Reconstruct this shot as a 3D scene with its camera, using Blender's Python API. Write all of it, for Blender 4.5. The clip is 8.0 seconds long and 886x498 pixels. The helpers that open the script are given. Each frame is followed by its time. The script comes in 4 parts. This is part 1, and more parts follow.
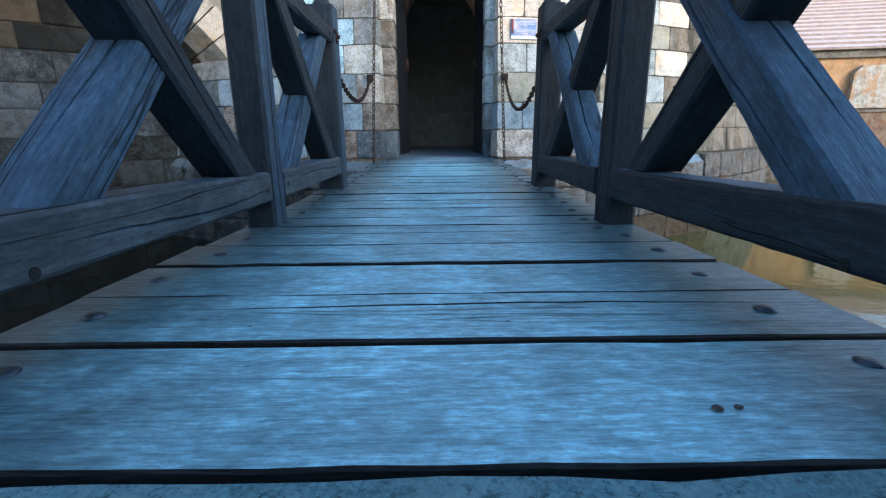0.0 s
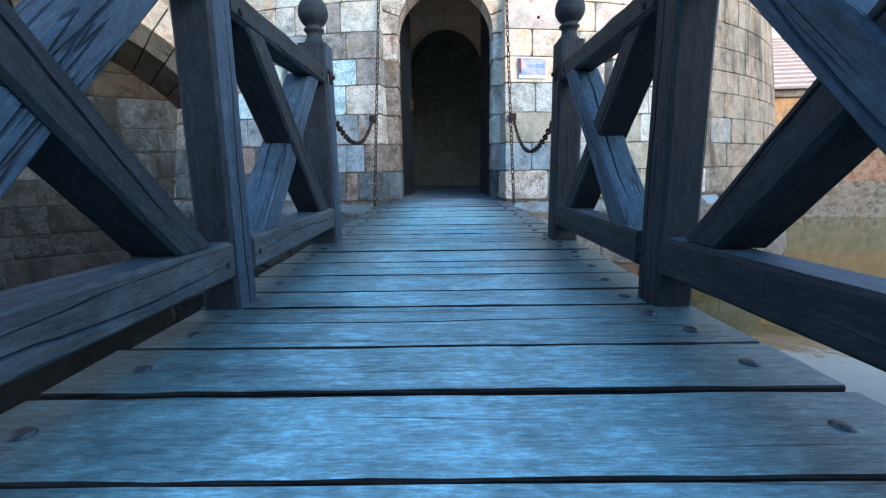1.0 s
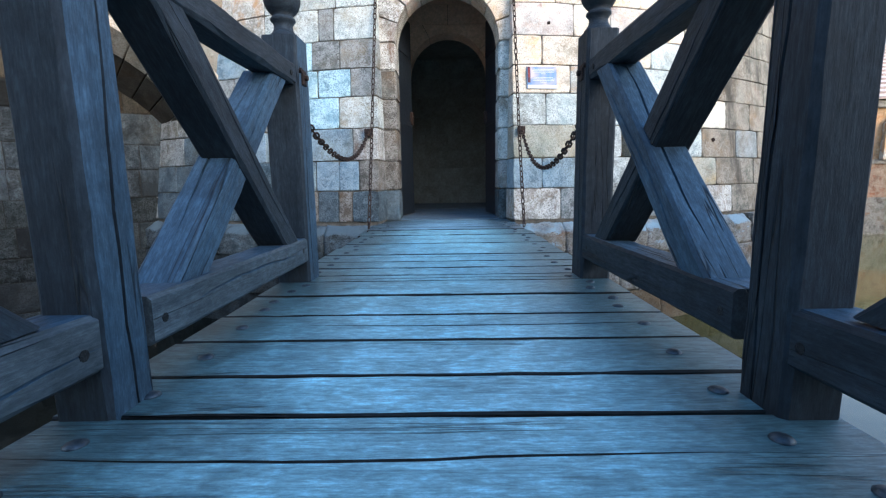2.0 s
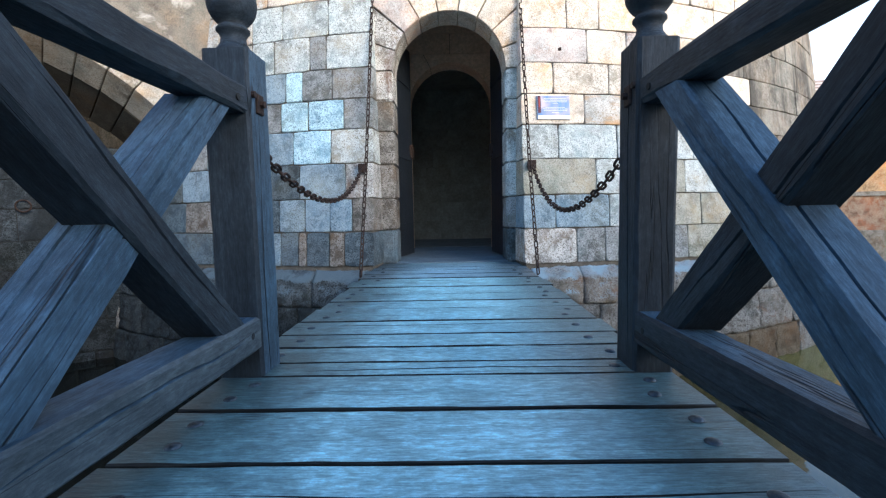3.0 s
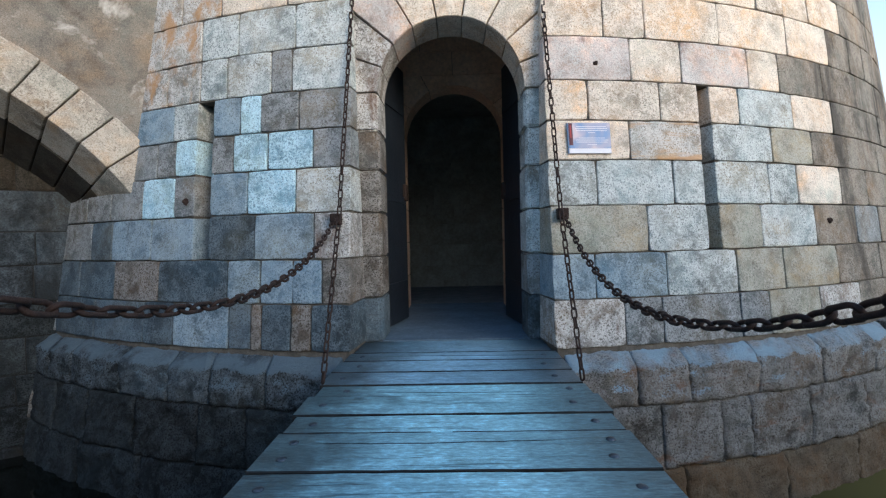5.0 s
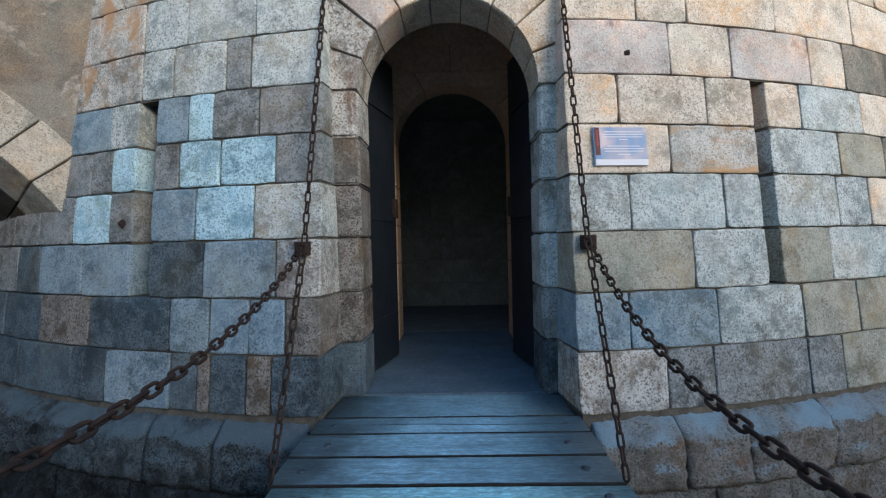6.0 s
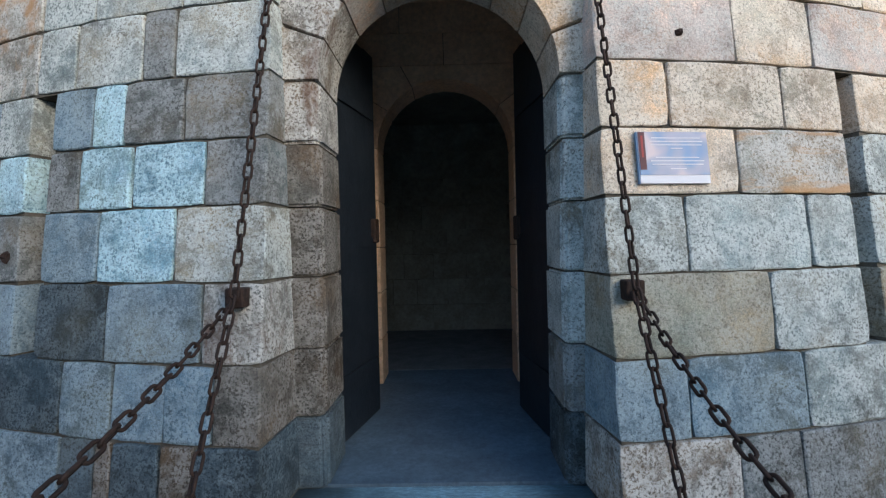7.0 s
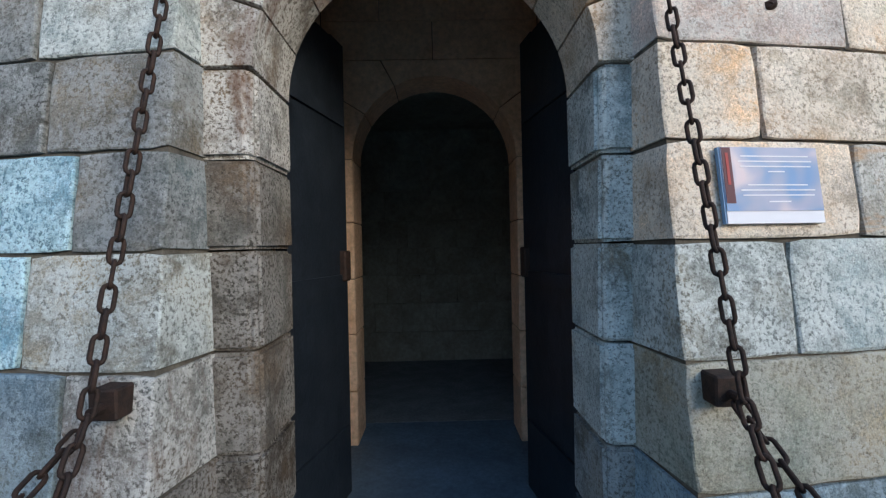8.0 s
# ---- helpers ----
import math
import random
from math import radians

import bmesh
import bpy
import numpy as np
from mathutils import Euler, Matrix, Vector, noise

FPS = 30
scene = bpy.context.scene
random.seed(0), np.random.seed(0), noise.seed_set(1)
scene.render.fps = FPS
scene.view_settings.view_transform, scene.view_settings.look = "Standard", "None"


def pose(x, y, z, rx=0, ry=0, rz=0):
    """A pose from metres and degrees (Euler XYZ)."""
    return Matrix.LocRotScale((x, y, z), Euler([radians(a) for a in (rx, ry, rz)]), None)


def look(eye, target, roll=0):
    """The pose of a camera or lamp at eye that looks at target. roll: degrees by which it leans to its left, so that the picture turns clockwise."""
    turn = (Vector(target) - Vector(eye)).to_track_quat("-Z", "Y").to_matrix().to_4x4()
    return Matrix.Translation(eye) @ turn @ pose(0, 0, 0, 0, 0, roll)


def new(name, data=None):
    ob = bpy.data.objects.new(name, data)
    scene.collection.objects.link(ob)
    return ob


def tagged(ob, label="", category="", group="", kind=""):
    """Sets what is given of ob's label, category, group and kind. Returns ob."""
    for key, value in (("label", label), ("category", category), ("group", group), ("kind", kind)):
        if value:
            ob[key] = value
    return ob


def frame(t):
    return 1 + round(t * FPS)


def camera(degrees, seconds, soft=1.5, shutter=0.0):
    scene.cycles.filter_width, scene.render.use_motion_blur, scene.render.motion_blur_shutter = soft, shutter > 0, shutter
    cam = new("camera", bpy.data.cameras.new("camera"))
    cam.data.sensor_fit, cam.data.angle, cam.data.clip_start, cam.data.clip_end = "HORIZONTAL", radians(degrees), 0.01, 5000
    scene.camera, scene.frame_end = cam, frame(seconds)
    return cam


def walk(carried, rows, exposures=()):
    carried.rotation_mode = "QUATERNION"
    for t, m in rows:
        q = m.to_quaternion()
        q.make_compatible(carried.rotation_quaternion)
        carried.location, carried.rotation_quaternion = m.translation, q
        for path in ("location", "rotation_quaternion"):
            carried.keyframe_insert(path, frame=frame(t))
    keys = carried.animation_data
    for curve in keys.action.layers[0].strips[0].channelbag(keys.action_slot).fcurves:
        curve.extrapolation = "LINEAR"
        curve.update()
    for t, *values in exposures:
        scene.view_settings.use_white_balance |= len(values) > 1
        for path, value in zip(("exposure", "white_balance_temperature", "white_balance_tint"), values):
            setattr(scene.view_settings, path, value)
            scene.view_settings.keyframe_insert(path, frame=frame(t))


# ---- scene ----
cam = camera(89.1, 8.0, soft=1.25)
METRES, EYE, TILT, LEAN, TURN = 5.2, 0.39, -1.15, 0.0, -0.4
ROWS = [
    (0.0, 0.0, 0.0, 0.0, -0.12, -13.65, 0.5),
    (0.5, 0.0008, 0.0335, 0.0057, 0.29, -13.29, 0.51),
    (1.0, 0.0002, 0.0783, 0.0159, 0.57, -9.34, 0.72),
    (1.5, 0.0035, 0.1304, 0.0163, 0.89, -8.87, 0.77),
    (3.0, 0.0031, 0.2998, 0.0442, 1.44, -3.59, 1.08),
    (3.5, 0.0001, 0.3575, 0.0537, 1.72, -3.42, 1.11),
    (4.0, -0.0032, 0.4167, 0.0689, 1.81, -2.12, 1.17),
    (4.5, -0.0, 0.4761, 0.0881, 1.93, -0.86, 1.25),
    (6.0, 0.007, 0.6817, 0.1494, 1.97, 0.06, 1.32),
    (6.5, 0.0052, 0.7581, 0.1707, 1.85, 0.17, 1.31),
    (7.0, 0.0079, 0.8315, 0.1898, 1.29, 0.49, 1.26),
    (7.5, 0.0106, 0.8991, 0.2145, 0.29, 0.65, 1.23),
    (8.0, 0.0039, 0.9683, 0.2317, -0.32, 1.02, 1.2),
]
walk(cam, [(t, pose(0, 0, EYE, TILT, LEAN, TURN) @ pose(METRES * x, METRES * y, METRES * z, 90 + pitch, roll, yaw)) for t, x, y, z, yaw, pitch, roll in ROWS],
     exposures=[(0.0, 2.2, 5540, 2), (1.5, 2.42, 5500, 2), (3.0, 2.34, 5600, 3), (4.0, 1.98, 5620, 3), (4.5, 1.86, 5650, 3), (6.0, 1.46, 5560, 1), (8.0, 1.68, 5600, 1)])

# ---- world and light ----
SUN_EL, SUN_AZ = 15.0, 141.0          # degrees above the horizon, clockwise from straight ahead
world = bpy.data.worlds.new("sky")
scene.world = world
world.use_nodes = True
wn = world.node_tree.nodes
wl = world.node_tree.links
bg = wn["Background"]
sky = wn.new("ShaderNodeTexSky")
sky.sky_type = "NISHITA"
sky.sun_disc = False
sky.sun_elevation = radians(SUN_EL)
sky.sun_rotation = radians(SUN_AZ)
sky.air_density, sky.dust_density, sky.ozone_density = 1.0, 1.5, 2.6
way = wn.new("ShaderNodeTexCoord")
sep = wn.new("ShaderNodeSeparateXYZ")
wl.new(way.outputs["Generated"], sep.inputs[0])
haze = wn.new("ShaderNodeMapRange")             # pale haze low over the horizon, all round
haze.inputs["From Min"].default_value, haze.inputs["From Max"].default_value = 0.05, 0.50
haze.inputs["To Min"].default_value, haze.inputs["To Max"].default_value = 0.75, 0.0
wl.new(sep.outputs["Z"], haze.inputs["Value"])
air = wn.new("ShaderNodeMix")
air.data_type = "RGBA"
wl.new(haze.outputs["Result"], air.inputs[0])
wl.new(sky.outputs[0], air.inputs[6])
air.inputs[7].default_value = (3.3, 2.7, 2.2, 1)
wl.new(air.outputs[2], bg.inputs[0])
bg.inputs[1].default_value = 0.15
sun_data = bpy.data.lights.new("sun", "SUN")
sun_data.energy, sun_data.angle, sun_data.color = 1.05, radians(28), (1.0, 0.71, 0.49)
sun = new("sun", sun_data)
_e, _a = radians(SUN_EL), radians(SUN_AZ)
sun.matrix_world = look((9 * math.sin(_a), 9 * math.cos(_a), 6), (9 * math.sin(_a) - math.cos(_e) * math.sin(_a), 9 * math.cos(_a) - math.cos(_e) * math.cos(_a), 6 - math.sin(_e)))


# ---- materials ----
def material(name, rough=0.8):
    m = bpy.data.materials.new(name)
    m.use_nodes = True
    nt = m.node_tree
    bsdf = nt.nodes["Principled BSDF"]
    bsdf.inputs["Roughness"].default_value = rough
    bsdf.inputs["Specular IOR Level"].default_value = 0.3
    return m, nt, bsdf


def node(nt, kind, **values):
    n = nt.nodes.new(kind)
    for key, v in values.items():
        n.inputs[key.replace("_", " ")].default_value = v
    return n


def coords(nt, scale=(1, 1, 1), shift=7.0):
    """Object coordinates, moved by the object's random number."""
    tc = nt.nodes.new("ShaderNodeTexCoord")
    info = nt.nodes.new("ShaderNodeObjectInfo")
    mul = nt.nodes.new("ShaderNodeMath")
    mul.operation = "MULTIPLY"
    mul.inputs[1].default_value = shift
    nt.links.new(info.outputs["Random"], mul.inputs[0])
    add = nt.nodes.new("ShaderNodeVectorMath")
    add.operation = "ADD"
    nt.links.new(tc.outputs["Object"], add.inputs[0])
    nt.links.new(mul.outputs[0], add.inputs[1])
    mp = nt.nodes.new("ShaderNodeMapping")
    mp.inputs["Scale"].default_value = scale
    nt.links.new(add.outputs[0], mp.inputs[0])
    return mp.outputs[0], info


def noise_tex(nt, vec, scale, detail=6, rough=0.6, distortion=0.0):
    n = node(nt, "ShaderNodeTexNoise", Scale=scale, Detail=detail, Roughness=rough, Distortion=distortion)
    nt.links.new(vec, n.inputs["Vector"])
    return n.outputs["Fac"]


def ramp(nt, fac, stops):
    r = nt.nodes.new("ShaderNodeValToRGB")
    while len(r.color_ramp.elements) < len(stops):
        r.color_ramp.elements.new(0.5)
    for e, (p, c) in zip(r.color_ramp.elements, stops):
        e.position = p
        e.color = (c, c, c, 1) if not isinstance(c, tuple) else (*c, 1)
    nt.links.new(fac, r.inputs[0])
    return r.outputs[0]


def mix(nt, fac, a, b, blend="MIX"):
    m = nt.nodes.new("ShaderNodeMix")
    m.data_type = "RGBA"
    m.blend_type = blend
    for key, v in ((0, fac), (6, a), (7, b)):
        if isinstance(v, (int, float)):
            m.inputs[key].default_value = v if key == 0 else (v, v, v, 1)
        elif isinstance(v, tuple):
            m.inputs[key].default_value = (*v, 1)
        else:
            nt.links.new(v, m.inputs[key])
    return m.outputs[2]


def bump(nt, bsdf, height, strength, distance, first=None):
    b = node(nt, "ShaderNodeBump", Strength=strength, Distance=distance)
    nt.links.new(height, b.inputs["Height"])
    if first is not None:
        nt.links.new(first, b.inputs["Normal"])
    nt.links.new(b.outputs[0], bsdf.inputs["Normal"])
    return b.outputs[0]


def stone_material(name, dark, mid, pale, lichen=(0.62, 0.60, 0.55), lichen_at=0.60, pits=0.6, stain=None, relief=0.006, patch_scale=9.0, crusty=1.0, ledge=None):
    m, nt, bsdf = material(name, 0.92)
    dark, mid, pale, lichen = (tuple(v * 0.80 for v in tone) for tone in (dark, mid, pale, lichen))      # every stone's tones taken down by a fifth
    vec, info = coords(nt, (1, 1, 1), 9.0)
    big = noise_tex(nt, vec, 3.2, 5, 0.6, 0.4)
    fine = noise_tex(nt, vec, 55, 7, 0.7)
    grain = noise_tex(nt, vec, 160, 4, 0.7)
    tone = ramp(nt, info.outputs["Random"], [(0.0, dark), (0.45, mid), (1.0, pale)])
    blot = ramp(nt, big, [(0.30, 0.5), (0.5, 0.95), (0.70, 1.3)])
    c = mix(nt, 1.0, tone, blot, "MULTIPLY")
    hue = noise_tex(nt, vec, 1.9, 4, 0.6, 0.3)
    c = mix(nt, 0.9, c, ramp(nt, hue, [(0.32, (1.25, 1.0, 0.72)), (0.5, (1.0, 1.0, 1.0)), (0.68, (0.82, 1.0, 1.10))]), "MULTIPLY")
    patch = noise_tex(nt, vec, patch_scale, 7, 0.72, 0.7)
    lm = mix(nt, 1.0, ramp(nt, fine, [(0.42, 0.15), (0.56, 1.0)]), ramp(nt, patch, [(lichen_at - 0.14, 0.0), (lichen_at, 1.0)]), "MULTIPLY")
    c = mix(nt, lm, c, lichen)
    pit = ramp(nt, fine, [(0.27, 1.0), (0.38, 0.0)])
    c = mix(nt, mix(nt, 1.0, pit, pits, "MULTIPLY"), c, tuple(v * 0.3 for v in dark))
    speck = ramp(nt, grain, [(0.32, 0.5), (0.5, 1.0), (0.66, 1.4)])
    c = mix(nt, 0.8, c, speck, "MULTIPLY")
    mottle = noise_tex(nt, vec, 90, 5, 0.7)
    c = mix(nt, 0.7, c, ramp(nt, mottle, [(0.35, 0.66), (0.5, 1.0), (0.63, 1.3)]), "MULTIPLY")
    crust = noise_tex(nt, vec, 70, 7, 0.72, 0.15)
    where = ramp(nt, noise_tex(nt, vec, 5.0, 7, 0.72, 0.3), [(0.42, 0.06), (0.56, 1.0)])
    c = mix(nt, mix(nt, 1.0, ramp(nt, crust, [(0.44, 0.0), (0.51, 0.85 * crusty)]), where, "MULTIPLY"), c, tuple(min(0.8, v * 1.25) for v in lichen))
    c = mix(nt, mix(nt, 1.0, ramp(nt, crust, [(0.395, 0.75 * crusty), (0.438, 0.0)]), ramp(nt, patch, [(0.40, 0.25), (0.58, 1.0)]), "MULTIPLY"), c, tuple(v * 0.35 for v in dark))
    if stain:
        tc = nt.nodes.new("ShaderNodeTexCoord")
        mp = nt.nodes.new("ShaderNodeMapping")
        mp.inputs["Scale"].default_value = stain[1]
        nt.links.new(tc.outputs["Object"], mp.inputs[0])
        sm = ramp(nt, noise_tex(nt, mp.outputs[0], 1.0, 6, 0.65, 0.5), [(stain[2], 0.0), (stain[2] + 0.14, 0.82)])
        c = mix(nt, sm, c, stain[0])
    if ledge:                                       # blue skylight painted in patches on what faces up
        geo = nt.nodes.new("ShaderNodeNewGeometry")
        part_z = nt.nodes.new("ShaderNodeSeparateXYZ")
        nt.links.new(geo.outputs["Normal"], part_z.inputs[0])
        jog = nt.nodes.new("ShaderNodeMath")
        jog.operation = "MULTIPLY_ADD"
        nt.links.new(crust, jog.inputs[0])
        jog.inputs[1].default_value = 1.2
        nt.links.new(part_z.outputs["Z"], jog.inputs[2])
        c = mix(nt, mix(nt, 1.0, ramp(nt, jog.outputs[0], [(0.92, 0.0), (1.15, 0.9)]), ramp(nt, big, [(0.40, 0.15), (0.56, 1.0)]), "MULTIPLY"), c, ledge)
    nt.links.new(c, bsdf.inputs["Base Color"])
    first = bump(nt, bsdf, patch, 0.5, relief * 1.5)
    second = bump(nt, bsdf, crust, 0.8, relief * 1.2, first)
    bump(nt, bsdf, grain, 0.3, relief * 0.3, second)
    return m


def wood_material(name, dark, mid, pale, rough=0.62, cracks=1.0, wear=0.5, grain=0.85, gloss=0.2, worn_shaded=False):
    """Weathered timber; the grain runs along local x."""
    m, nt, bsdf = material(name, rough)
    bsdf.inputs["Specular IOR Level"].default_value = gloss
    vec, info = coords(nt, (1, 1, 1), 13.0)

    def stretched(sx, s, detail, ro, dist=0.0):
        mp = nt.nodes.new("ShaderNodeMapping")
        mp.inputs["Scale"].default_value = (sx, s, s)
        nt.links.new(vec, mp.inputs[0])
        return noise_tex(nt, mp.outputs[0], 1.0, detail, ro, dist)

    fibre = stretched(18, 190, 6, 0.7)
    band = stretched(1.4, 34, 5, 0.65, 0.25)
    blot = noise_tex(nt, vec, 5.5, 6, 0.65, 0.3)
    c = ramp(nt, band, [(0.25, dark), (0.5, mid), (0.78, pale)])
    c = mix(nt, grain, c, ramp(nt, fibre, [(0.3, 0.45), (0.5, 1.0), (0.7, 1.55)]), "MULTIPLY")
    c = mix(nt, wear, c, ramp(nt, blot, [(0.28, 0.55), (0.5, 1.0), (0.70, 1.55)]), "MULTIPLY")
    scuff = stretched(24, 62, 7, 0.75, 0.2)
    c = mix(nt, wear, c, ramp(nt, scuff, [(0.36, 0.6), (0.5, 1.0), (0.62, 1.65)]), "MULTIPLY")
    # worn pale middle; both ends carry dirt and the railings' shade as colour
    if worn_shaded:
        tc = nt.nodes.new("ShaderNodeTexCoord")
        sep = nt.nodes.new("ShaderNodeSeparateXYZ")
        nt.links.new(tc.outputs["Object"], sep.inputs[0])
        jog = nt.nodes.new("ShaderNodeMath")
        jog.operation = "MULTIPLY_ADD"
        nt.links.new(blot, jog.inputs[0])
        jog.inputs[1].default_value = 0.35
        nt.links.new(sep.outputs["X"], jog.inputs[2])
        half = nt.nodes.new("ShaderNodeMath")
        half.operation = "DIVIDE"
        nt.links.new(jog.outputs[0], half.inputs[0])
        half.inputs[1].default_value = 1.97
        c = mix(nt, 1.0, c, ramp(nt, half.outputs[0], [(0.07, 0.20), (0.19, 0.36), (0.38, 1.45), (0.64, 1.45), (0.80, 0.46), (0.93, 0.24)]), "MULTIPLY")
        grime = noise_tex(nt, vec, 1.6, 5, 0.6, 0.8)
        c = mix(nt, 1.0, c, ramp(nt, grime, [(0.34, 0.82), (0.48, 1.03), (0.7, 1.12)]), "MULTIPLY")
    each = ramp(nt, info.outputs["Random"], [(0.0, 0.88), (1.0, 1.12)])
    c = mix(nt, 1.0, c, each, "MULTIPLY")
    split = stretched(0.4, 11.0, 3, 0.5, 0.0)
    crack = ramp(nt, split, [(0.4925, 0.0), (0.4985, 1.0), (0.5015, 1.0), (0.5075, 0.0)])
    gate = ramp(nt, stretched(1.1, 6, 2, 0.5), [(0.49, 0.0), (0.56, cracks)])
    crack = mix(nt, 1.0, crack, gate, "MULTIPLY")
    c = mix(nt, crack, c, tuple(v * 0.12 for v in dark))
    nt.links.new(c, bsdf.inputs["Base Color"])
    nt.links.new(ramp(nt, fibre, [(0.3, rough + 0.15), (0.75, rough - 0.12)]), bsdf.inputs["Roughness"])
    first = bump(nt, bsdf, fibre, 0.7, 0.002)
    second = bump(nt, bsdf, scuff, 0.5, 0.003, first)
    inv = nt.nodes.new("ShaderNodeInvert")
    nt.links.new(crack, inv.inputs["Color"])
    bump(nt, bsdf, inv.outputs[0], 0.9, 0.012, second)
    return m


def plain_material(name, a, b, rough=0.7, scale=12, metal=0.0, relief=0.002):
    m, nt, bsdf = material(name, rough)
    bsdf.inputs["Metallic"].default_value = metal
    vec, info = coords(nt)
    n1 = noise_tex(nt, vec, scale, 7, 0.65, 0.3)
    n2 = noise_tex(nt, vec, scale * 9, 4, 0.65)
    c = mix(nt, ramp(nt, n1, [(0.36, 0.0), (0.64, 1.0)]), a, b)
    c = mix(nt, 0.6, c, ramp(nt, n2, [(0.3, 0.6), (0.7, 1.3)]), "MULTIPLY")
    nt.links.new(c, bsdf.inputs["Base Color"])
    first = bump(nt, bsdf, n1, 0.5, relief * 3)
    bump(nt, bsdf, n2, 0.6, relief, first)
    return m


PALE = stone_material("pale_limestone", (0.50, 0.395, 0.285), (0.64, 0.515, 0.38), (0.76, 0.63, 0.48), lichen=(0.82, 0.72, 0.60), crusty=0.8)
PINK = stone_material("pinkish_limestone", (0.56, 0.45, 0.38), (0.65, 0.53, 0.45), (0.72, 0.59, 0.51), pits=0.5, crusty=0.6, stain=((0.20, 0.09, 0.06), (4.0, 4.0, 3.0), 0.60))
GREY = stone_material("grey_limestone", (0.12, 0.125, 0.115), (0.17, 0.175, 0.162), (0.23, 0.235, 0.22), lichen=(0.38, 0.39, 0.38), crusty=0.7)
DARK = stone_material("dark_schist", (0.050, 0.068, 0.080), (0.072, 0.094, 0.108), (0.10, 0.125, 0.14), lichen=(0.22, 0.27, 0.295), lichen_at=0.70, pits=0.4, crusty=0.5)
BLUISH = stone_material("blue_grey_limestone", (0.13, 0.185, 0.225), (0.175, 0.24, 0.28), (0.225, 0.295, 0.34), lichen=(0.36, 0.44, 0.48), crusty=0.7)
OLIVE = stone_material("olive_grey_limestone", (0.29, 0.265, 0.19), (0.36, 0.33, 0.245), (0.42, 0.39, 0.295), lichen=(0.46, 0.44, 0.37), crusty=0.8)
STAINED = stone_material("rust_streaked_limestone", (0.40, 0.36, 0.29), (0.46, 0.41, 0.33), (0.50, 0.45, 0.37), stain=((0.50, 0.29, 0.13), (2.2, 2.2, 13.0), 0.53))
RUSTY = stone_material("lichen_orange_limestone", (0.26, 0.23, 0.18), (0.34, 0.30, 0.24), (0.42, 0.37, 0.30), stain=((0.42, 0.235, 0.10), (5.0, 5.0, 3.0), 0.49))
ROUGH = stone_material("rough_plinth_stone", (0.10, 0.084, 0.065), (0.15, 0.128, 0.10), (0.20, 0.172, 0.137), lichen=(0.30, 0.285, 0.255), pits=0.9, relief=0.03, stain=((0.20, 0.10, 0.05), (2.5, 2.5, 6.0), 0.58))
BANK = stone_material("silted_waterline_stone", (0.075, 0.05, 0.026), (0.10, 0.067, 0.036), (0.125, 0.087, 0.05), lichen=(0.14, 0.11, 0.07), lichen_at=0.7, pits=0.4, relief=0.012, stain=((0.22, 0.09, 0.03), (5.0, 5.0, 5.0), 0.66))
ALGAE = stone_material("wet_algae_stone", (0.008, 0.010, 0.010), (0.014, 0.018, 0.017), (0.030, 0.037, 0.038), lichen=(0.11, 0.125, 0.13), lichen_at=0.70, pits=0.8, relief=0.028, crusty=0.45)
# plinth tops: the ledge colour stands for skylight on upward faces
LEDGE = stone_material("skylit_ledge_stone", (0.13, 0.108, 0.083), (0.18, 0.155, 0.122), (0.23, 0.20, 0.162), lichen=(0.33, 0.315, 0.285), pits=0.9, relief=0.03, stain=((0.22, 0.105, 0.05), (2.5, 2.5, 6.0), 0.58), ledge=(0.28, 0.385, 0.45))
SLIMED = stone_material("algae_skylit_ledge_stone", (0.010, 0.013, 0.013), (0.024, 0.030, 0.030), (0.065, 0.08, 0.085), lichen=(0.18, 0.21, 0.225), lichen_at=0.62, pits=0.8, relief=0.028, crusty=0.6, ledge=(0.13, 0.172, 0.195))
# soffit and moat tones hold stains plus the shade beneath the arch
SOFFIT = stone_material("shaded_vault_limestone", (0.030, 0.026, 0.019), (0.045, 0.039, 0.029), (0.064, 0.055, 0.042), lichen=(0.08, 0.07, 0.055), lichen_at=0.68, crusty=0.5, stain=((0.012, 0.011, 0.009), (1.6, 1.6, 1.3), 0.55))
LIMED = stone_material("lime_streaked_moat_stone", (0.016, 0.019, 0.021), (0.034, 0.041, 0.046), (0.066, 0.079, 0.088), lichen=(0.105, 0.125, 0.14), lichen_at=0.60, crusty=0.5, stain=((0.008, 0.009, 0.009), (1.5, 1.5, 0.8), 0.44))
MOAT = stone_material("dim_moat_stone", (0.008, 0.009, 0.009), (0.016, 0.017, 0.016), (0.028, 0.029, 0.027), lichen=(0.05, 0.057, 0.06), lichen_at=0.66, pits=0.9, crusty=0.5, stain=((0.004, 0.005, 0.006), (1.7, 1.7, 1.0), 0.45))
COOL = stone_material("bluish_limestone", (0.225, 0.37, 0.45), (0.30, 0.49, 0.58), (0.38, 0.58, 0.67), lichen=(0.57, 0.76, 0.84), lichen_at=0.58)
WASHED = stone_material("washed_limestone", (0.25, 0.265, 0.24), (0.325, 0.34, 0.31), (0.405, 0.42, 0.385), lichen=(0.66, 0.69, 0.65), crusty=0.85)
BROWNED = stone_material("dark_brown_limestone", (0.095, 0.08, 0.062), (0.125, 0.106, 0.083), (0.155, 0.132, 0.105), lichen=(0.30, 0.28, 0.25), lichen_at=0.70)
TAN = stone_material("tan_limestone", (0.34, 0.29, 0.22), (0.42, 0.36, 0.28), (0.49, 0.425, 0.335), lichen=(0.56, 0.50, 0.41), lichen_at=0.64, crusty=0.8)
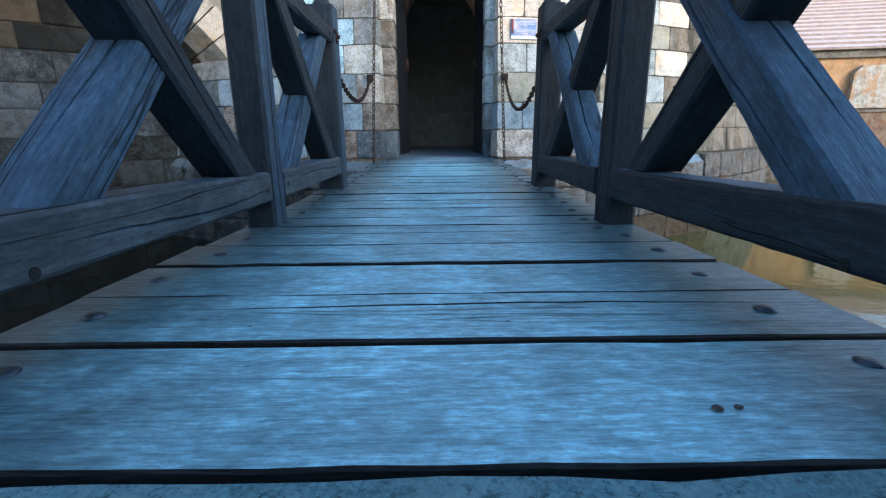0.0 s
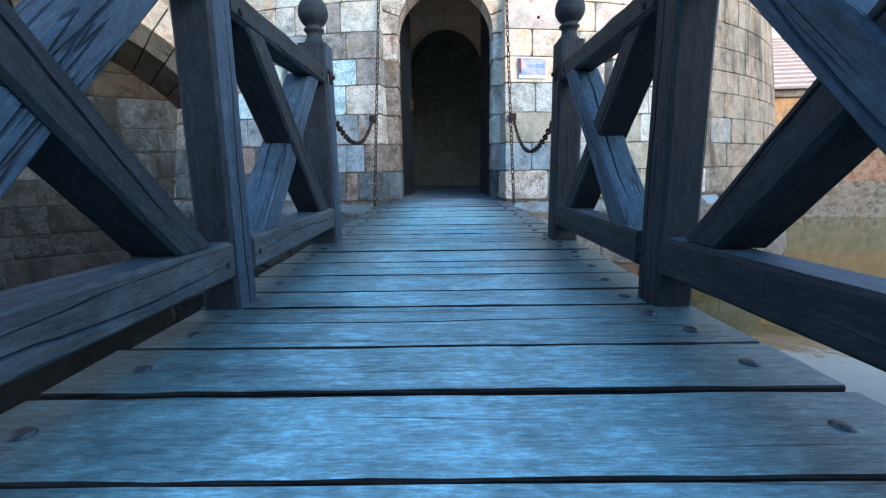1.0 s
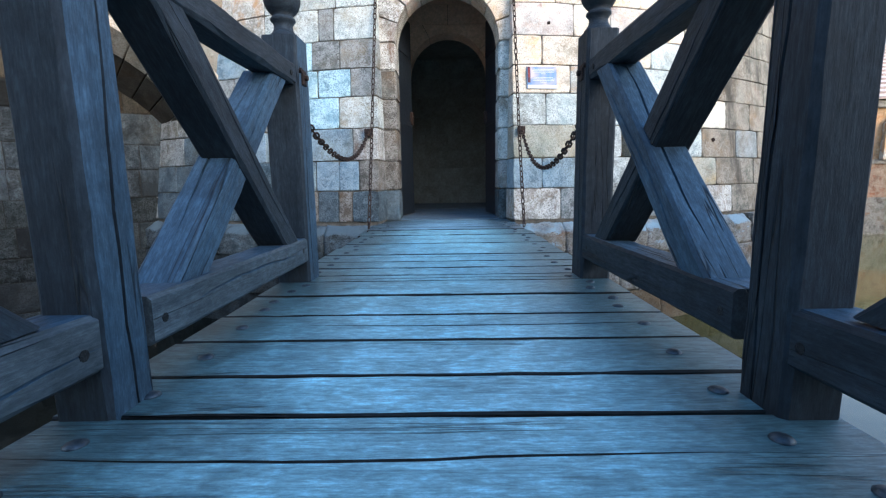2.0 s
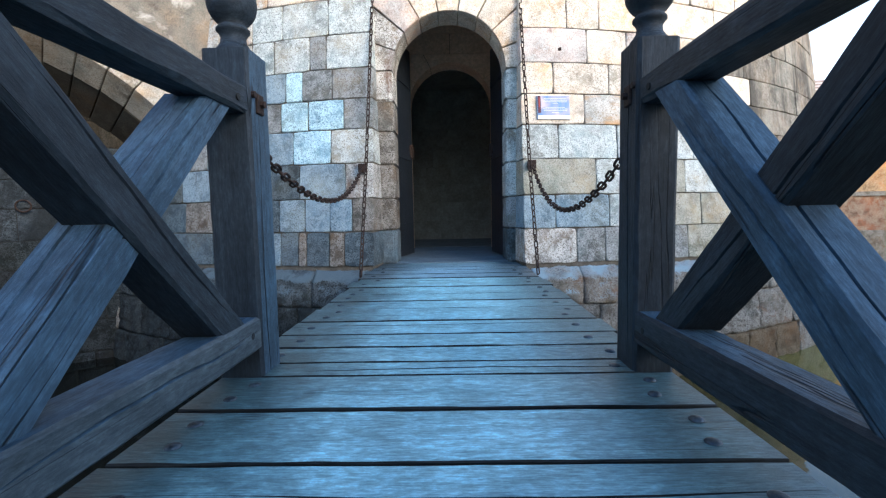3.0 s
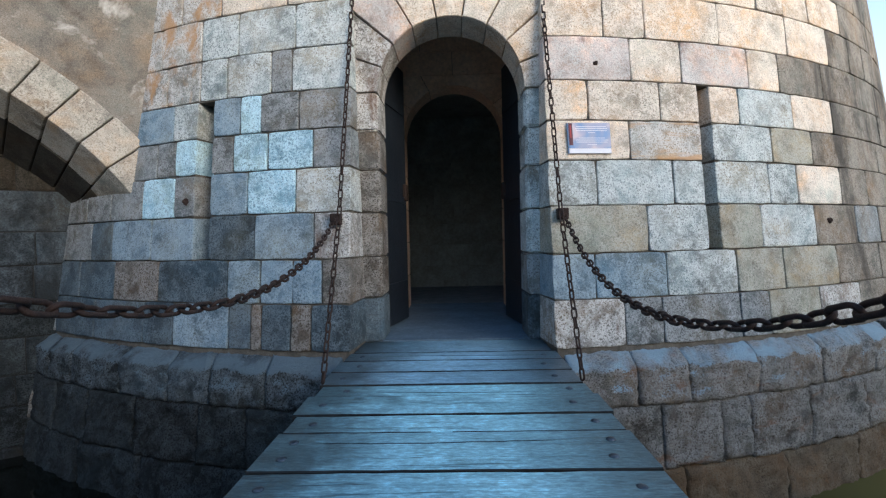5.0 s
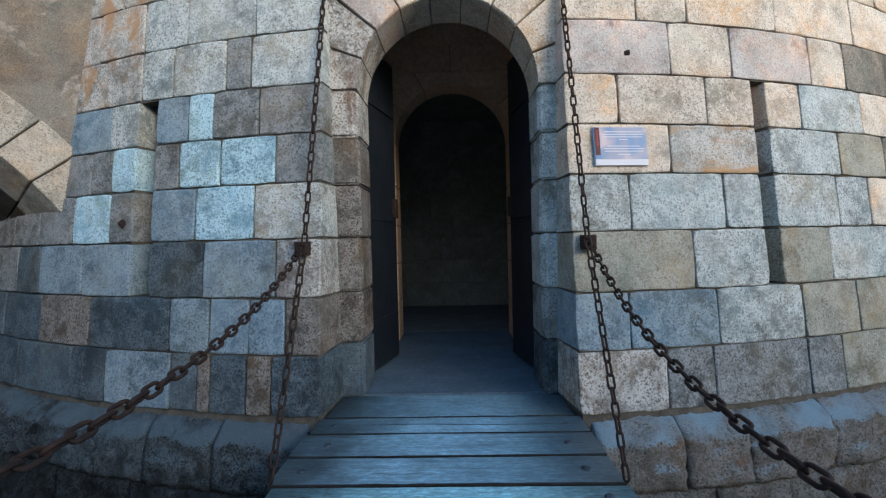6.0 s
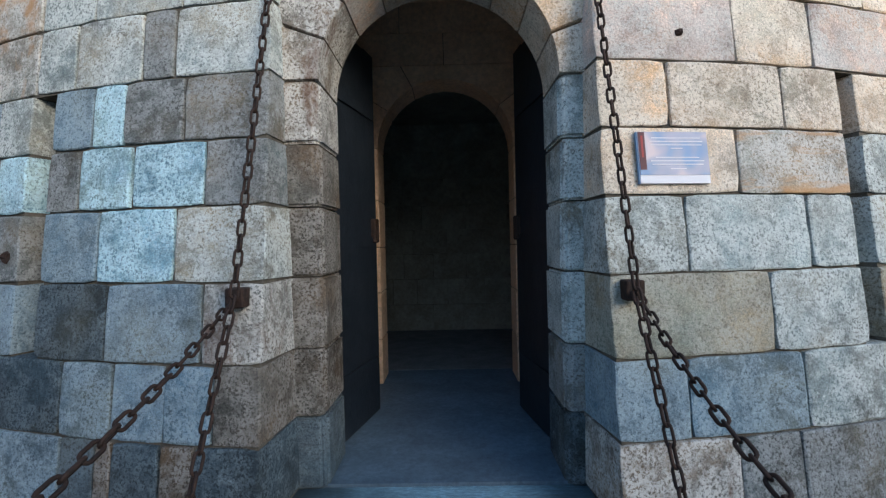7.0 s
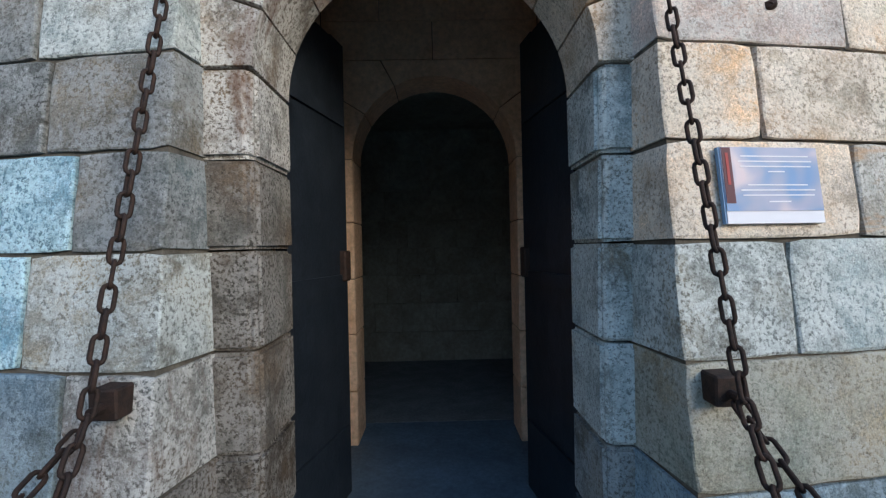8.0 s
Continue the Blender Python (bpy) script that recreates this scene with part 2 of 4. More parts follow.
RUNOFF = stone_material("rust_run_limestone", (0.19, 0.17, 0.145), (0.24, 0.215, 0.182), (0.29, 0.262, 0.22), stain=((0.13, 0.065, 0.035), (6.0, 6.0, 1.6), 0.55))
STREAKED = stone_material("rain_streaked_limestone", (0.15, 0.127, 0.095), (0.20, 0.168, 0.125), (0.25, 0.208, 0.155), lichen=(0.36, 0.32, 0.26), crusty=0.7, stain=((0.05, 0.045, 0.036), (2.6, 2.6, 0.55), 0.49))
MORTAR = plain_material("lime_mortar", (0.07, 0.062, 0.05), (0.14, 0.125, 0.10), 0.95, 9, relief=0.004)
MOAT_MORTAR = plain_material("shade_dark_mortar", (0.012, 0.012, 0.011), (0.028, 0.026, 0.023), 0.9, 9, relief=0.004)
PLASTER = stone_material("peeling_render", (0.175, 0.15, 0.118), (0.22, 0.188, 0.148), (0.265, 0.228, 0.18), lichen=(0.32, 0.285, 0.235), lichen_at=0.68, pits=0.2, relief=0.004, patch_scale=2.0, crusty=0.15, stain=((0.58, 0.545, 0.48), (2.4, 2.4, 2.8), 0.55))
PLANK = wood_material("weathered_deck_wood", (0.135, 0.245, 0.275), (0.195, 0.348, 0.382), (0.275, 0.46, 0.495), 0.42, cracks=0.6, wear=0.65, grain=0.75, gloss=0.65, worn_shaded=True)
# darker, glossier copy of the deck wood for planks nearest the gate
GATE_PLANK = wood_material("gate_deck_wood", (0.105, 0.172, 0.212), (0.152, 0.245, 0.295), (0.215, 0.33, 0.39), 0.38, cracks=0.5, wear=0.6, grain=0.7, gloss=1.0, worn_shaded=True)
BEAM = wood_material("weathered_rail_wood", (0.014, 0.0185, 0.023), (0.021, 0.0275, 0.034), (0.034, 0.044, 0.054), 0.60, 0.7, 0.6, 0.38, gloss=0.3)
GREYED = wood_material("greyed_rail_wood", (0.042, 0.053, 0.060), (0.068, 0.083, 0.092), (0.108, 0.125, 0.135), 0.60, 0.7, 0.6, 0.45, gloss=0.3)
# paler blue wood: weathered braces, and skylight painted on turned faces
BLEACHED_SKYLIT = wood_material("bleached_skylit_wood", (0.026, 0.046, 0.066), (0.041, 0.070, 0.10), (0.068, 0.108, 0.148), 0.56, 0.8, 0.6, 0.5, gloss=0.3)
UNDER = wood_material("near_black_wood", (0.010, 0.010, 0.010), (0.018, 0.018, 0.017), (0.028, 0.028, 0.026))
GATE = plain_material("black_gate_paint", (0.009, 0.013, 0.019), (0.019, 0.025, 0.034), 0.40, 6)
IRON = plain_material("rusted_iron", (0.026, 0.019, 0.016), (0.055, 0.032, 0.023), 0.75, 30, 0.35, 0.002)
BOLT = plain_material("galled_bolt_iron", (0.035, 0.045, 0.056), (0.095, 0.115, 0.135), 0.38, 60, 0.5, 0.001)
FLOOR = plain_material("worn_slab", (0.082, 0.118, 0.152), (0.12, 0.168, 0.212), 0.7, 4, relief=0.003)
KERB = stone_material("granite_kerb", (0.12, 0.225, 0.235), (0.15, 0.27, 0.28), (0.18, 0.31, 0.32), lichen=(0.24, 0.38, 0.39), pits=0.8, relief=0.008)
ROOM_FLOOR = plain_material("room_floor_tone", (0.14, 0.15, 0.15), (0.21, 0.22, 0.215), 0.9, 5)
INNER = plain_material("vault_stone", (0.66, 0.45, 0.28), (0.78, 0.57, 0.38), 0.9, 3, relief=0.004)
LIME = plain_material("dull_limewash", (0.27, 0.25, 0.19), (0.40, 0.37, 0.29), 0.9, 2.5, relief=0.006)
ORANGE = stone_material("ochre_render", (0.42, 0.24, 0.11), (0.50, 0.29, 0.14), (0.56, 0.34, 0.17), lichen=(0.60, 0.42, 0.26), pits=0.2, crusty=0.3, stain=((0.09, 0.07, 0.05), (1.1, 1.1, 0.16), 0.55))
REDDISH = stone_material("red_brick_band", (0.20, 0.09, 0.05), (0.25, 0.115, 0.065), (0.30, 0.15, 0.09), lichen=(0.3, 0.24, 0.18), stain=((0.10, 0.08, 0.06), (0.7, 0.7, 0.4), 0.56))
TILE = plain_material("sun_bleached_tile", (0.54, 0.43, 0.36), (0.66, 0.54, 0.465), 0.8, 5)
TILE_EDGE = plain_material("shadowed_tile_edge", (0.26, 0.20, 0.175), (0.36, 0.285, 0.25), 0.9, 5)


def water_material():
    m, nt, bsdf = material("moat_water", 0.06)
    bsdf.inputs["Specular IOR Level"].default_value = 0.9
    bsdf.inputs["IOR"].default_value = 1.33
    vec, info = coords(nt)
    n = noise_tex(nt, vec, 0.5, 4, 0.5)
    tc = nt.nodes.new("ShaderNodeTexCoord")
    sep = nt.nodes.new("ShaderNodeSeparateXYZ")
    nt.links.new(tc.outputs["Object"], sep.inputs[0])
    reach = nt.nodes.new("ShaderNodeMapRange")      # sunlit silty side painted olive, the shaded side near black
    reach.inputs["From Min"].default_value, reach.inputs["From Max"].default_value = 1.6, 4.5
    nt.links.new(sep.outputs["X"], reach.inputs["Value"])
    deep = mix(nt, n, (0.003, 0.004, 0.003), (0.006, 0.007, 0.005))
    sunlit_silt = mix(nt, n, (0.10, 0.085, 0.022), (0.17, 0.145, 0.042))
    nt.links.new(mix(nt, reach.outputs["Result"], deep, sunlit_silt), bsdf.inputs["Base Color"])
    bump(nt, bsdf, noise_tex(nt, vec, 5.0, 3, 0.5), 0.12, 0.02)
    return m


WATER = water_material()


# ---- builders ----
def mesh_object(name, bm, mat, parent=None, label="", smooth=False):
    bmesh.ops.recalc_face_normals(bm, faces=bm.faces)
    me = bpy.data.meshes.new(name)
    bm.to_mesh(me)
    bm.free()
    if smooth:
        me.shade_smooth()
    me.materials.append(mat)
    ob = new(name, me)
    if parent is not None:
        ob.parent = parent
    if label:
        ob["label"] = label
    return ob


def part(name, bm, mat, parent, label="", smooth=False):
    return mesh_object(name, bm, mat, parent, label, smooth)


def empty(name, place=(0, 0, 0)):
    ob = new(name)
    ob.location = place
    ob.empty_display_size = 0.1
    return ob


def add_box(bm, lo, hi):
    v = [bm.verts.new((x, y, z)) for x in (lo[0], hi[0]) for y in (lo[1], hi[1]) for z in (lo[2], hi[2])]
    for f in ((0, 1, 3, 2), (4, 6, 7, 5), (0, 4, 5, 1), (2, 3, 7, 6), (0, 2, 6, 4), (1, 5, 7, 3)):
        bm.faces.new([v[i] for i in f])


def add_prism(bm, ring, offset):
    """A closed prism: a ring of points and the same ring moved by offset."""
    a = [bm.verts.new(p) for p in ring]
    b = [bm.verts.new(Vector(p) + Vector(offset)) for p in ring]
    n = len(ring)
    bm.faces.new(a)
    bm.faces.new(b[::-1])
    for i in range(n):
        bm.faces.new([a[i], a[(i + 1) % n], b[(i + 1) % n], b[i]])


def beam_mesh(length, wide, high, rng, edge=0.010, wobble=0.003, steps=9, splits=(), even=False):
    """A squared timber along x from 0 to length, centred in y and z, with worn edges.
    splits: drying cracks as (face, place, depth), face being "top", "+y" or "-y"."""
    bm = bmesh.new()
    w, h = wide / 2, high / 2
    if splits:
        steps, wobble = max(steps, 18), wobble * 0.5
    cracks = [(face, at, deep, rng.uniform(0, 6), rng.uniform(0.05, 0.25), rng.uniform(0.75, 0.98)) for face, at, deep in splits]
    rings = []
    for i in range(steps + 1):
        u = i / steps
        x = length * u
        corner = []
        for sy, sz, cy, cz in ((1, -1, 0, 1), (1, 1, 0, -1), (1, 1, -1, 0), (-1, 1, 1, 0), (-1, 1, 0, -1), (-1, -1, 0, 1), (-1, -1, 1, 0), (1, -1, -1, 0)):
            e = edge * (rng.uniform(0.85, 1.2) if splits or even else rng.uniform(0.6, 1.5))
            corner.append((sy * w + cy * e + rng.uniform(-wobble, wobble) * 0.5, sz * h + cz * e + rng.uniform(-wobble, wobble) * 0.5))
        ring = []
        for k, (y, z) in enumerate(corner):
            ring.append((y, z))
            side = {0: "+y", 2: "top", 4: "-y"}.get(k)
            for face, at, deep, phase, u0, u1 in cracks:
                if face != side:
                    continue
                open_ = max(0.0, math.sin(math.pi * min(1, max(0, (u - u0) / (u1 - u0))))) ** 0.5
                p = at + 0.010 * math.sin(phase + u * 7) + rng.uniform(-0.003, 0.003)
                g, dd = 0.0006 + 0.0042 * open_, 0.0005 + deep * open_
                if side == "top":
                    ring += [(p + g, h), (p, h - dd), (p - g, h)]
                elif side == "+y":
                    ring += [(w, p - g), (w - dd, p), (w, p + g)]
                else:
                    ring += [(-w, p + g), (-w + dd, p), (-w, p - g)]
        rings.append([bm.verts.new((x, y, z)) for y, z in ring])
    n = len(rings[0])
    for a, b in zip(rings, rings[1:]):
        for j in range(n):
            bm.faces.new([a[j], a[(j + 1) % n], b[(j + 1) % n], b[j]])
    bm.faces.new(rings[0][::-1])
    bm.faces.new(rings[-1])
    return bm


def lay(ob, start, along, up=(0, 0, 1)):
    """Turn a part whose length is local x so that it runs from start along a direction."""
    x = Vector(along).normalized()
    y = Vector(up).cross(x).normalized()
    z = x.cross(y)
    ob.matrix_basis = Matrix.Translation(start) @ Matrix((x, y, z)).transposed().to_4x4()
    return ob


def lathe(profile, sides=20):
    bm = bmesh.new()
    rings = [[bm.verts.new((r * math.cos(2 * math.pi * k / sides), r * math.sin(2 * math.pi * k / sides), z)) for k in range(sides)] for r, z in profile]
    for a, b in zip(rings, rings[1:]):
        for k in range(sides):
            bm.faces.new([a[k], a[(k + 1) % sides], b[(k + 1) % sides], b[k]])
    bm.faces.new(rings[0][::-1])
    bm.faces.new(rings[-1])
    return bm


# ---- the tower's wall: a cone, narrowing upwards ----
AXIS_X, RADIUS, BATTER = 0.057, 8.3, 0.1294
AXIS_Y = 6.227 + RADIUS


def on_tower(x, z, out=0.0):
    """A point of the tower's face; x is taken along the face at its foot, out is how far it stands proud."""
    a = (math.asin((x - AXIS_X) / (RADIUS - BATTER * z)) if abs(x - AXIS_X) < 4 else math.copysign(math.asin(4 / (RADIUS - BATTER * z)) + (abs(x - AXIS_X) - 4) / (RADIUS * 0.86), x - AXIS_X))
    r = RADIUS - BATTER * z + out
    return Vector((AXIS_X + r * math.sin(a), AXIS_Y - r * math.cos(a), z))


def stone_mesh(bm, place, x0, x1, z0, z1, depth, rng, out=0.0, joint=0.0035, edge=0.010, rough=0.004, slope=0.0):
    """One dressed block on the face that place() maps, with rounded arrises and uneven joints."""
    j = lambda: joint * rng.uniform(0.5, 1.6)
    a0, a1, b0, b1 = x0 + j(), x1 - j(), z0 + j(), z1 - j()
    xm, zm = (a0 + a1) / 2, (b0 + b1) / 2
    nx, nz = max(3, round((a1 - a0) / 0.075)), max(3, round((b1 - b0) / 0.075))
    rim = [(a0 + (a1 - a0) * i / nx, b0) for i in range(nx)] + [(a1, b0 + (b1 - b0) * i / nz) for i in range(nz)]
    rim += [(a1 - (a1 - a0) * i / nx, b1) for i in range(nx)] + [(a0, b1 - (b1 - b0) * i / nz) for i in range(nz)]
    corner = {0, nx, nx + nz, 2 * nx + nz}
    lift = out + rng.uniform(-rough, rough)
    tilt_x, tilt_z = rng.uniform(-rough, rough) * 0.6, rng.uniform(-rough, rough) * 0.6
    back, outer, inner = [], [], []
    for k, (x, z) in enumerate(rim):
        chip = edge * (rng.uniform(0.5, 1.4) if k in corner else rng.choice((0, 0.1, 0.2, 0.3, 0.8)) * rng.uniform(0.4, 1.0))
        sx = 1 if x < xm - 0.3 * (a1 - a0) else -1 if x > xm + 0.3 * (a1 - a0) else 0
        sz = 1 if z < zm - 0.3 * (b1 - b0) else -1 if z > zm + 0.3 * (b1 - b0) else 0
        on_x, on_z = x in (a0, a1), z in (b0, b1)
        ox, oz = x + (sx * chip if on_x else 0), z + (sz * chip if on_z else 0)
        w = min(edge * rng.uniform(0.6, 1.7), (a1 - a0) / 5, (b1 - b0) / 5)
        ix, iz = x + (sx * (chip + w) if on_x else 0), z + (sz * (chip + w) if on_z else 0)
        if k in corner:
            ix, iz = x + sx * (chip + w), z + sz * (chip + w)
        h = lift + tilt_x * (x - xm) / (a1 - a0) + tilt_z * (z - zm) / (b1 - b0)
        back.append(bm.verts.new(place(x, z, -depth)))
        outer.append(bm.verts.new(place(ox, oz, lift - edge * rng.uniform(0.3, 0.65) - (slope if z > zm + 0.01 else 0))))
        inner.append(bm.verts.new(place(ix, iz, h + rng.uniform(-1, 1) * 0.0012)))
    mid = bm.verts.new(place(xm, zm, lift + 0.001))
    count = len(rim)
    for k in range(count):
        n = (k + 1) % count
        bm.faces.new([back[k], back[n], outer[n], outer[k]])
        bm.faces.new([outer[k], outer[n], inner[n], inner[k]])
        bm.faces.new([inner[k], inner[n], mid])


def rugged_mesh(bm, place, x0, x1, z0, z1, depth, rng, out, slope, joint=0.004):
    """A weathered plinth block: gnawed face on a grid, worn corners, its upper edge leaning back."""
    nx, nz = max(4, int((x1 - x0) / 0.03)), max(4, int((z1 - z0) / 0.03))
    seed = rng.uniform(0, 90)
    grid = []
    for j in range(nz + 1):
        row = []
        for i in range(nx + 1):
            u, v = i / nx, j / nz
            rim = i in (0, nx) or j in (0, nz)
            x = x0 + joint + (x1 - x0 - 2 * joint) * u + (0 if not rim else rng.uniform(-0.003, 0.003))
            z = z0 + joint + (z1 - z0 - 2 * joint) * v + (0 if not rim else rng.uniform(-0.006, 0.006))
            o = out + 0.024 * noise.noise(Vector((x * 4 + seed, z * 4, 0))) + 0.022 * noise.noise(Vector((x * 12, z * 17, seed))) + 0.016 * noise.noise(Vector((x * 31, z * 31, seed)))
            if slope:
                o -= slope * max(0.0, (v - 0.70) / 0.30) ** 1.2
            if rim:
                o -= 0.012
            row.append(bm.verts.new(place(x, z, o)))
        grid.append(row)
    for j in range(nz):
        for i in range(nx):
            bm.faces.new([grid[j][i], grid[j][i + 1], grid[j + 1][i + 1], grid[j + 1][i]])
    loop = grid[0] + [r[-1] for r in grid[1:]] + grid[-1][-2::-1] + [r[0] for r in grid[-2:0:-1]]
    mid = place((x0 + x1) / 2, (z0 + z1) / 2, 0) - place((x0 + x1) / 2, (z0 + z1) / 2, depth + out)
    back = [bm.verts.new(v.co + mid) for v in loop]
    for k in range(len(loop)):
        n = (k + 1) % len(loop)
        bm.faces.new([loop[n], loop[k], back[k], back[n]])


def joints(rng, start, end, lo=0.34, hi=0.78):
    xs = [start]
    step = 1 if end > start else -1
    while abs(end - xs[-1]) > hi:
        xs.append(xs[-1] + step * rng.uniform(lo, hi))
    return xs + [end]


SLITS = ((-2.24, -2.08), (2.15, 2.262))
COURSES = [
    (2.55, 2.95, [0.79, 1.32, 1.69, 2.42, 3.24, 3.88], [-0.79, -1.29, -1.84, -2.235, -2.71, -3.3]),
    (2.17, 2.55, [0.79, 1.54, 2.01, 2.71, 3.08, 3.7], [-0.79, -1.32, -1.51, -1.95, -2.235, -2.62, -3.1]),
    (1.83, 2.17, [0.79, 1.15, 1.78, 2.15, 2.262, 2.57, 3.21, 3.8], [-0.79, -1.25, -1.6, -1.8, -2.08, -2.24, -2.52, -3.0]),
    (1.50, 1.83, [0.79, 1.49, 2.15, 2.262, 2.9, 3.42, 4.0], [-0.79, -1.12, -1.53, -1.86, -2.08, -2.24, -2.48, -2.7, -3.1]),
    (1.13, 1.50, [0.79, 1.19, 1.86, 2.15, 2.262, 2.83, 3.17, 3.8], [-0.79, -1.27, -1.71, -2.08, -2.24, -2.47, -2.86, -3.3]),
    (0.75, 1.13, [0.79, 1.6, 2.15, 2.262, 2.7, 3.36, 4.0], [-0.79, -1.1, -1.63, -2.08, -2.24, -2.72, -3.25, -3.58]),
    (0.39, 0.75, [0.79, 1.14, 1.74, 2.4, 2.9, 3.6], [-0.79, -1.03, -1.28, -1.57, -1.88, -2.62, -3.19, -3.74]),
    (0.02, 0.39, [0.79, 1.36, 1.68, 2.4, 2.7, 3.3, 3.9], [-0.79, -1.12, -1.29, -1.55, -1.65, -1.86, -2.42, -2.77, -3.45]),
    (-0.40, 0.00, [0.86, 1.38, 1.8, 2.42, 3.1, 3.8], [-0.86, -1.45, -1.95, -2.35, -2.9, -3.6]),
    (-0.86, -0.40, [0.86, 1.55, 2.05, 2.3, 2.9, 3.6], [-0.86, -1.6, -2.05, -2.7, -3.3]),
    (-1.50, -0.86, [0.86, 1.7, 2.6, 3.4], [-0.86, -1.8, -2.6, -3.4]),
]


def tower_core():
    bm = bmesh.new()
    zs = [-1.6, -0.07, 0.73, 2.165, 3.32, 4.2, 6.0, 8.0, 15.0]
    xs = [-9.0, -7.5, -6.0, -5.0, -4.0, -3.0, -2.255, -2.065, -1.4, -0.81, 0.0, 0.81, 1.4, 2.135, 2.277, 3.0, 4.0, 5.0, 6.0, 7.5, 9.0]
    for z0, z1 in zip(zs, zs[1:]):
        for x0, x1 in zip(xs, xs[1:]):
            if abs(x0 + x1) / 2 < 0.8 and -0.1 <= z0 < 3.0:
                continue
            if x1 - x0 < 0.2 and abs(z0 - 0.73) < 0.01:
                front = -0.42
            else:
                front = -0.015
            v = [bm.verts.new(on_tower(x, z, o)) for x in (x0, x1) for z in (z0, z1) for o in (front, -0.75)]
            for f in ((0, 1, 3, 2), (4, 6, 7, 5), (0, 4, 5, 1), (2, 3, 7, 6), (0, 2, 6, 4), (1, 5, 7, 3)):
                bm.faces.new([v[i] for i in f])
    bmesh.ops.remove_doubles(bm, verts=bm.verts, dist=0.0005)
    return bm


tower = mesh_object("wall_tower", tower_core(), MORTAR)
tagged(tower, "round battered stone tower wall with an arched gateway", "wall", kind="structure")


def stone_choice(x, z, rng):
    """Which kind of stone lies where: darker schist low on the moat's shaded side, paler blocks higher up."""
    if z < -0.9 and x > 0:
        return BANK
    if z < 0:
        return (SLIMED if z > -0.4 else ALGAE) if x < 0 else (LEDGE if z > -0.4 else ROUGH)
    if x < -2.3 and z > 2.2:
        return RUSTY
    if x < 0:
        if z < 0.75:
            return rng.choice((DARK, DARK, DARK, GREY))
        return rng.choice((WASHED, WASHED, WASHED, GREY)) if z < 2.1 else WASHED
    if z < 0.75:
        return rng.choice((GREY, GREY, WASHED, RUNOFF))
    return PALE if rng.random() < (0.98 if z > 1.2 else 0.55) else GREY


# the stones of each course above the plinth, from the gate outwards: right side, left side ("-" is a slit)
# bluer kinds on the left hold its blue stones and its cool skylight
KINDS = {"P": PALE, "K": PINK, "W": WASHED, "G": GREY, "C": COOL, "B": BLUISH, "D": DARK, "R": RUSTY, "S": STAINED, "U": RUNOFF, "O": OLIVE, "N": BROWNED}
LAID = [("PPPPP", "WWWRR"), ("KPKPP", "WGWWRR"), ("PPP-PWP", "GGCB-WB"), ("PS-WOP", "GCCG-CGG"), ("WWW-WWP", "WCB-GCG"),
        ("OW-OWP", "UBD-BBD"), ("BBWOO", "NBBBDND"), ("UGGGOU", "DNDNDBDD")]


def build_tower_stones():
    rng = random.Random(4)
    far, low = bmesh.new(), bmesh.new()
    for course, (z0, z1, right, left) in enumerate(COURSES):
        out = 0.0 if z0 >= 0 else 0.10
        rough, edge = (0.004, 0.008) if z0 >= 0 else (0.014, 0.016)
        for side in (right, left):
            s = 1 if side[0] > 0 else -1
            xs = side + joints(rng, side[-1], s * 8.4)[1:]
            for k, (p, q) in enumerate(zip(xs, xs[1:])):
                x0, x1 = min(p, q), max(p, q)
                if (x0, x1) in SLITS:
                    continue
                mx, mz = (x0 + x1) / 2, (z0 + z1) / 2
                mat = stone_choice(mx, mz, rng)
                if course < len(LAID) and k < len(LAID[course][s < 0]):
                    mat = KINDS[LAID[course][s < 0][k]]
                depth = 0.45 if k == 0 else (0.40 if any(abs(e - w) < 0.01 for e in (x0, x1) for sl in SLITS for w in sl) else 0.12)
                if s > 0 and mx > 3.3 and z0 > -0.1:
                    mat = STREAKED if rng.random() < (0.5 if mx < 3.6 else 0.9) else mat
                if abs(mx) < (4.3 if s > 0 else 4.6):
                    bm = bmesh.new()
                    if z0 < 0:
                        rugged_mesh(bm, on_tower, x0, x1, z0, z1, 0.14, rng, out, 0.13 if z0 > -0.5 else 0.0)
                    else:
                        stone_mesh(bm, on_tower, x0, x1, z0, z1, depth, rng, out, edge=edge, rough=rough)
                    part("stone", bm, mat, tower, smooth=z0 < 0)
                else:
                    stone_mesh(far if z0 >= 0 else low, on_tower, x0, x1, z0, z1, 0.12, rng, out, edge=edge, rough=rough)
    for z0, z1 in ((2.95, 3.32), (3.32, 3.7), (3.7, 4.1), (4.1, 4.5), (4.5, 4.9), (4.9, 5.3)):
        xs = joints(rng, -8.4, -0.79) + joints(rng, 0.79, 8.4) if z0 < 3 else joints(rng, -8.4, 8.4)
        for x0, x1 in zip(xs, xs[1:]):
            if z0 < 3 and x0 < 0 < x1:
                continue
            if z0 < 3 and abs(x0 + x1) < 8:
                bm = bmesh.new()
                stone_mesh(bm, on_tower, x0, x1, z0, z1, 0.12, rng)
                part("stone", bm, RUSTY if x1 < -2 else PALE, tower)
            else:
                stone_mesh(far, on_tower, x0, x1, z0, z1, 0.12, rng)
    rest = part("far_stones", far, STREAKED, tower)
    rest["kind"] = "stuff"
    rest = part("far_plinth_stones", low, ROUGH, tower)
    rest["kind"] = "stuff"


# ---- the gateway ----
DOOR_X, SPRING, ARCH_R = 0.03, 2.16, 0.63


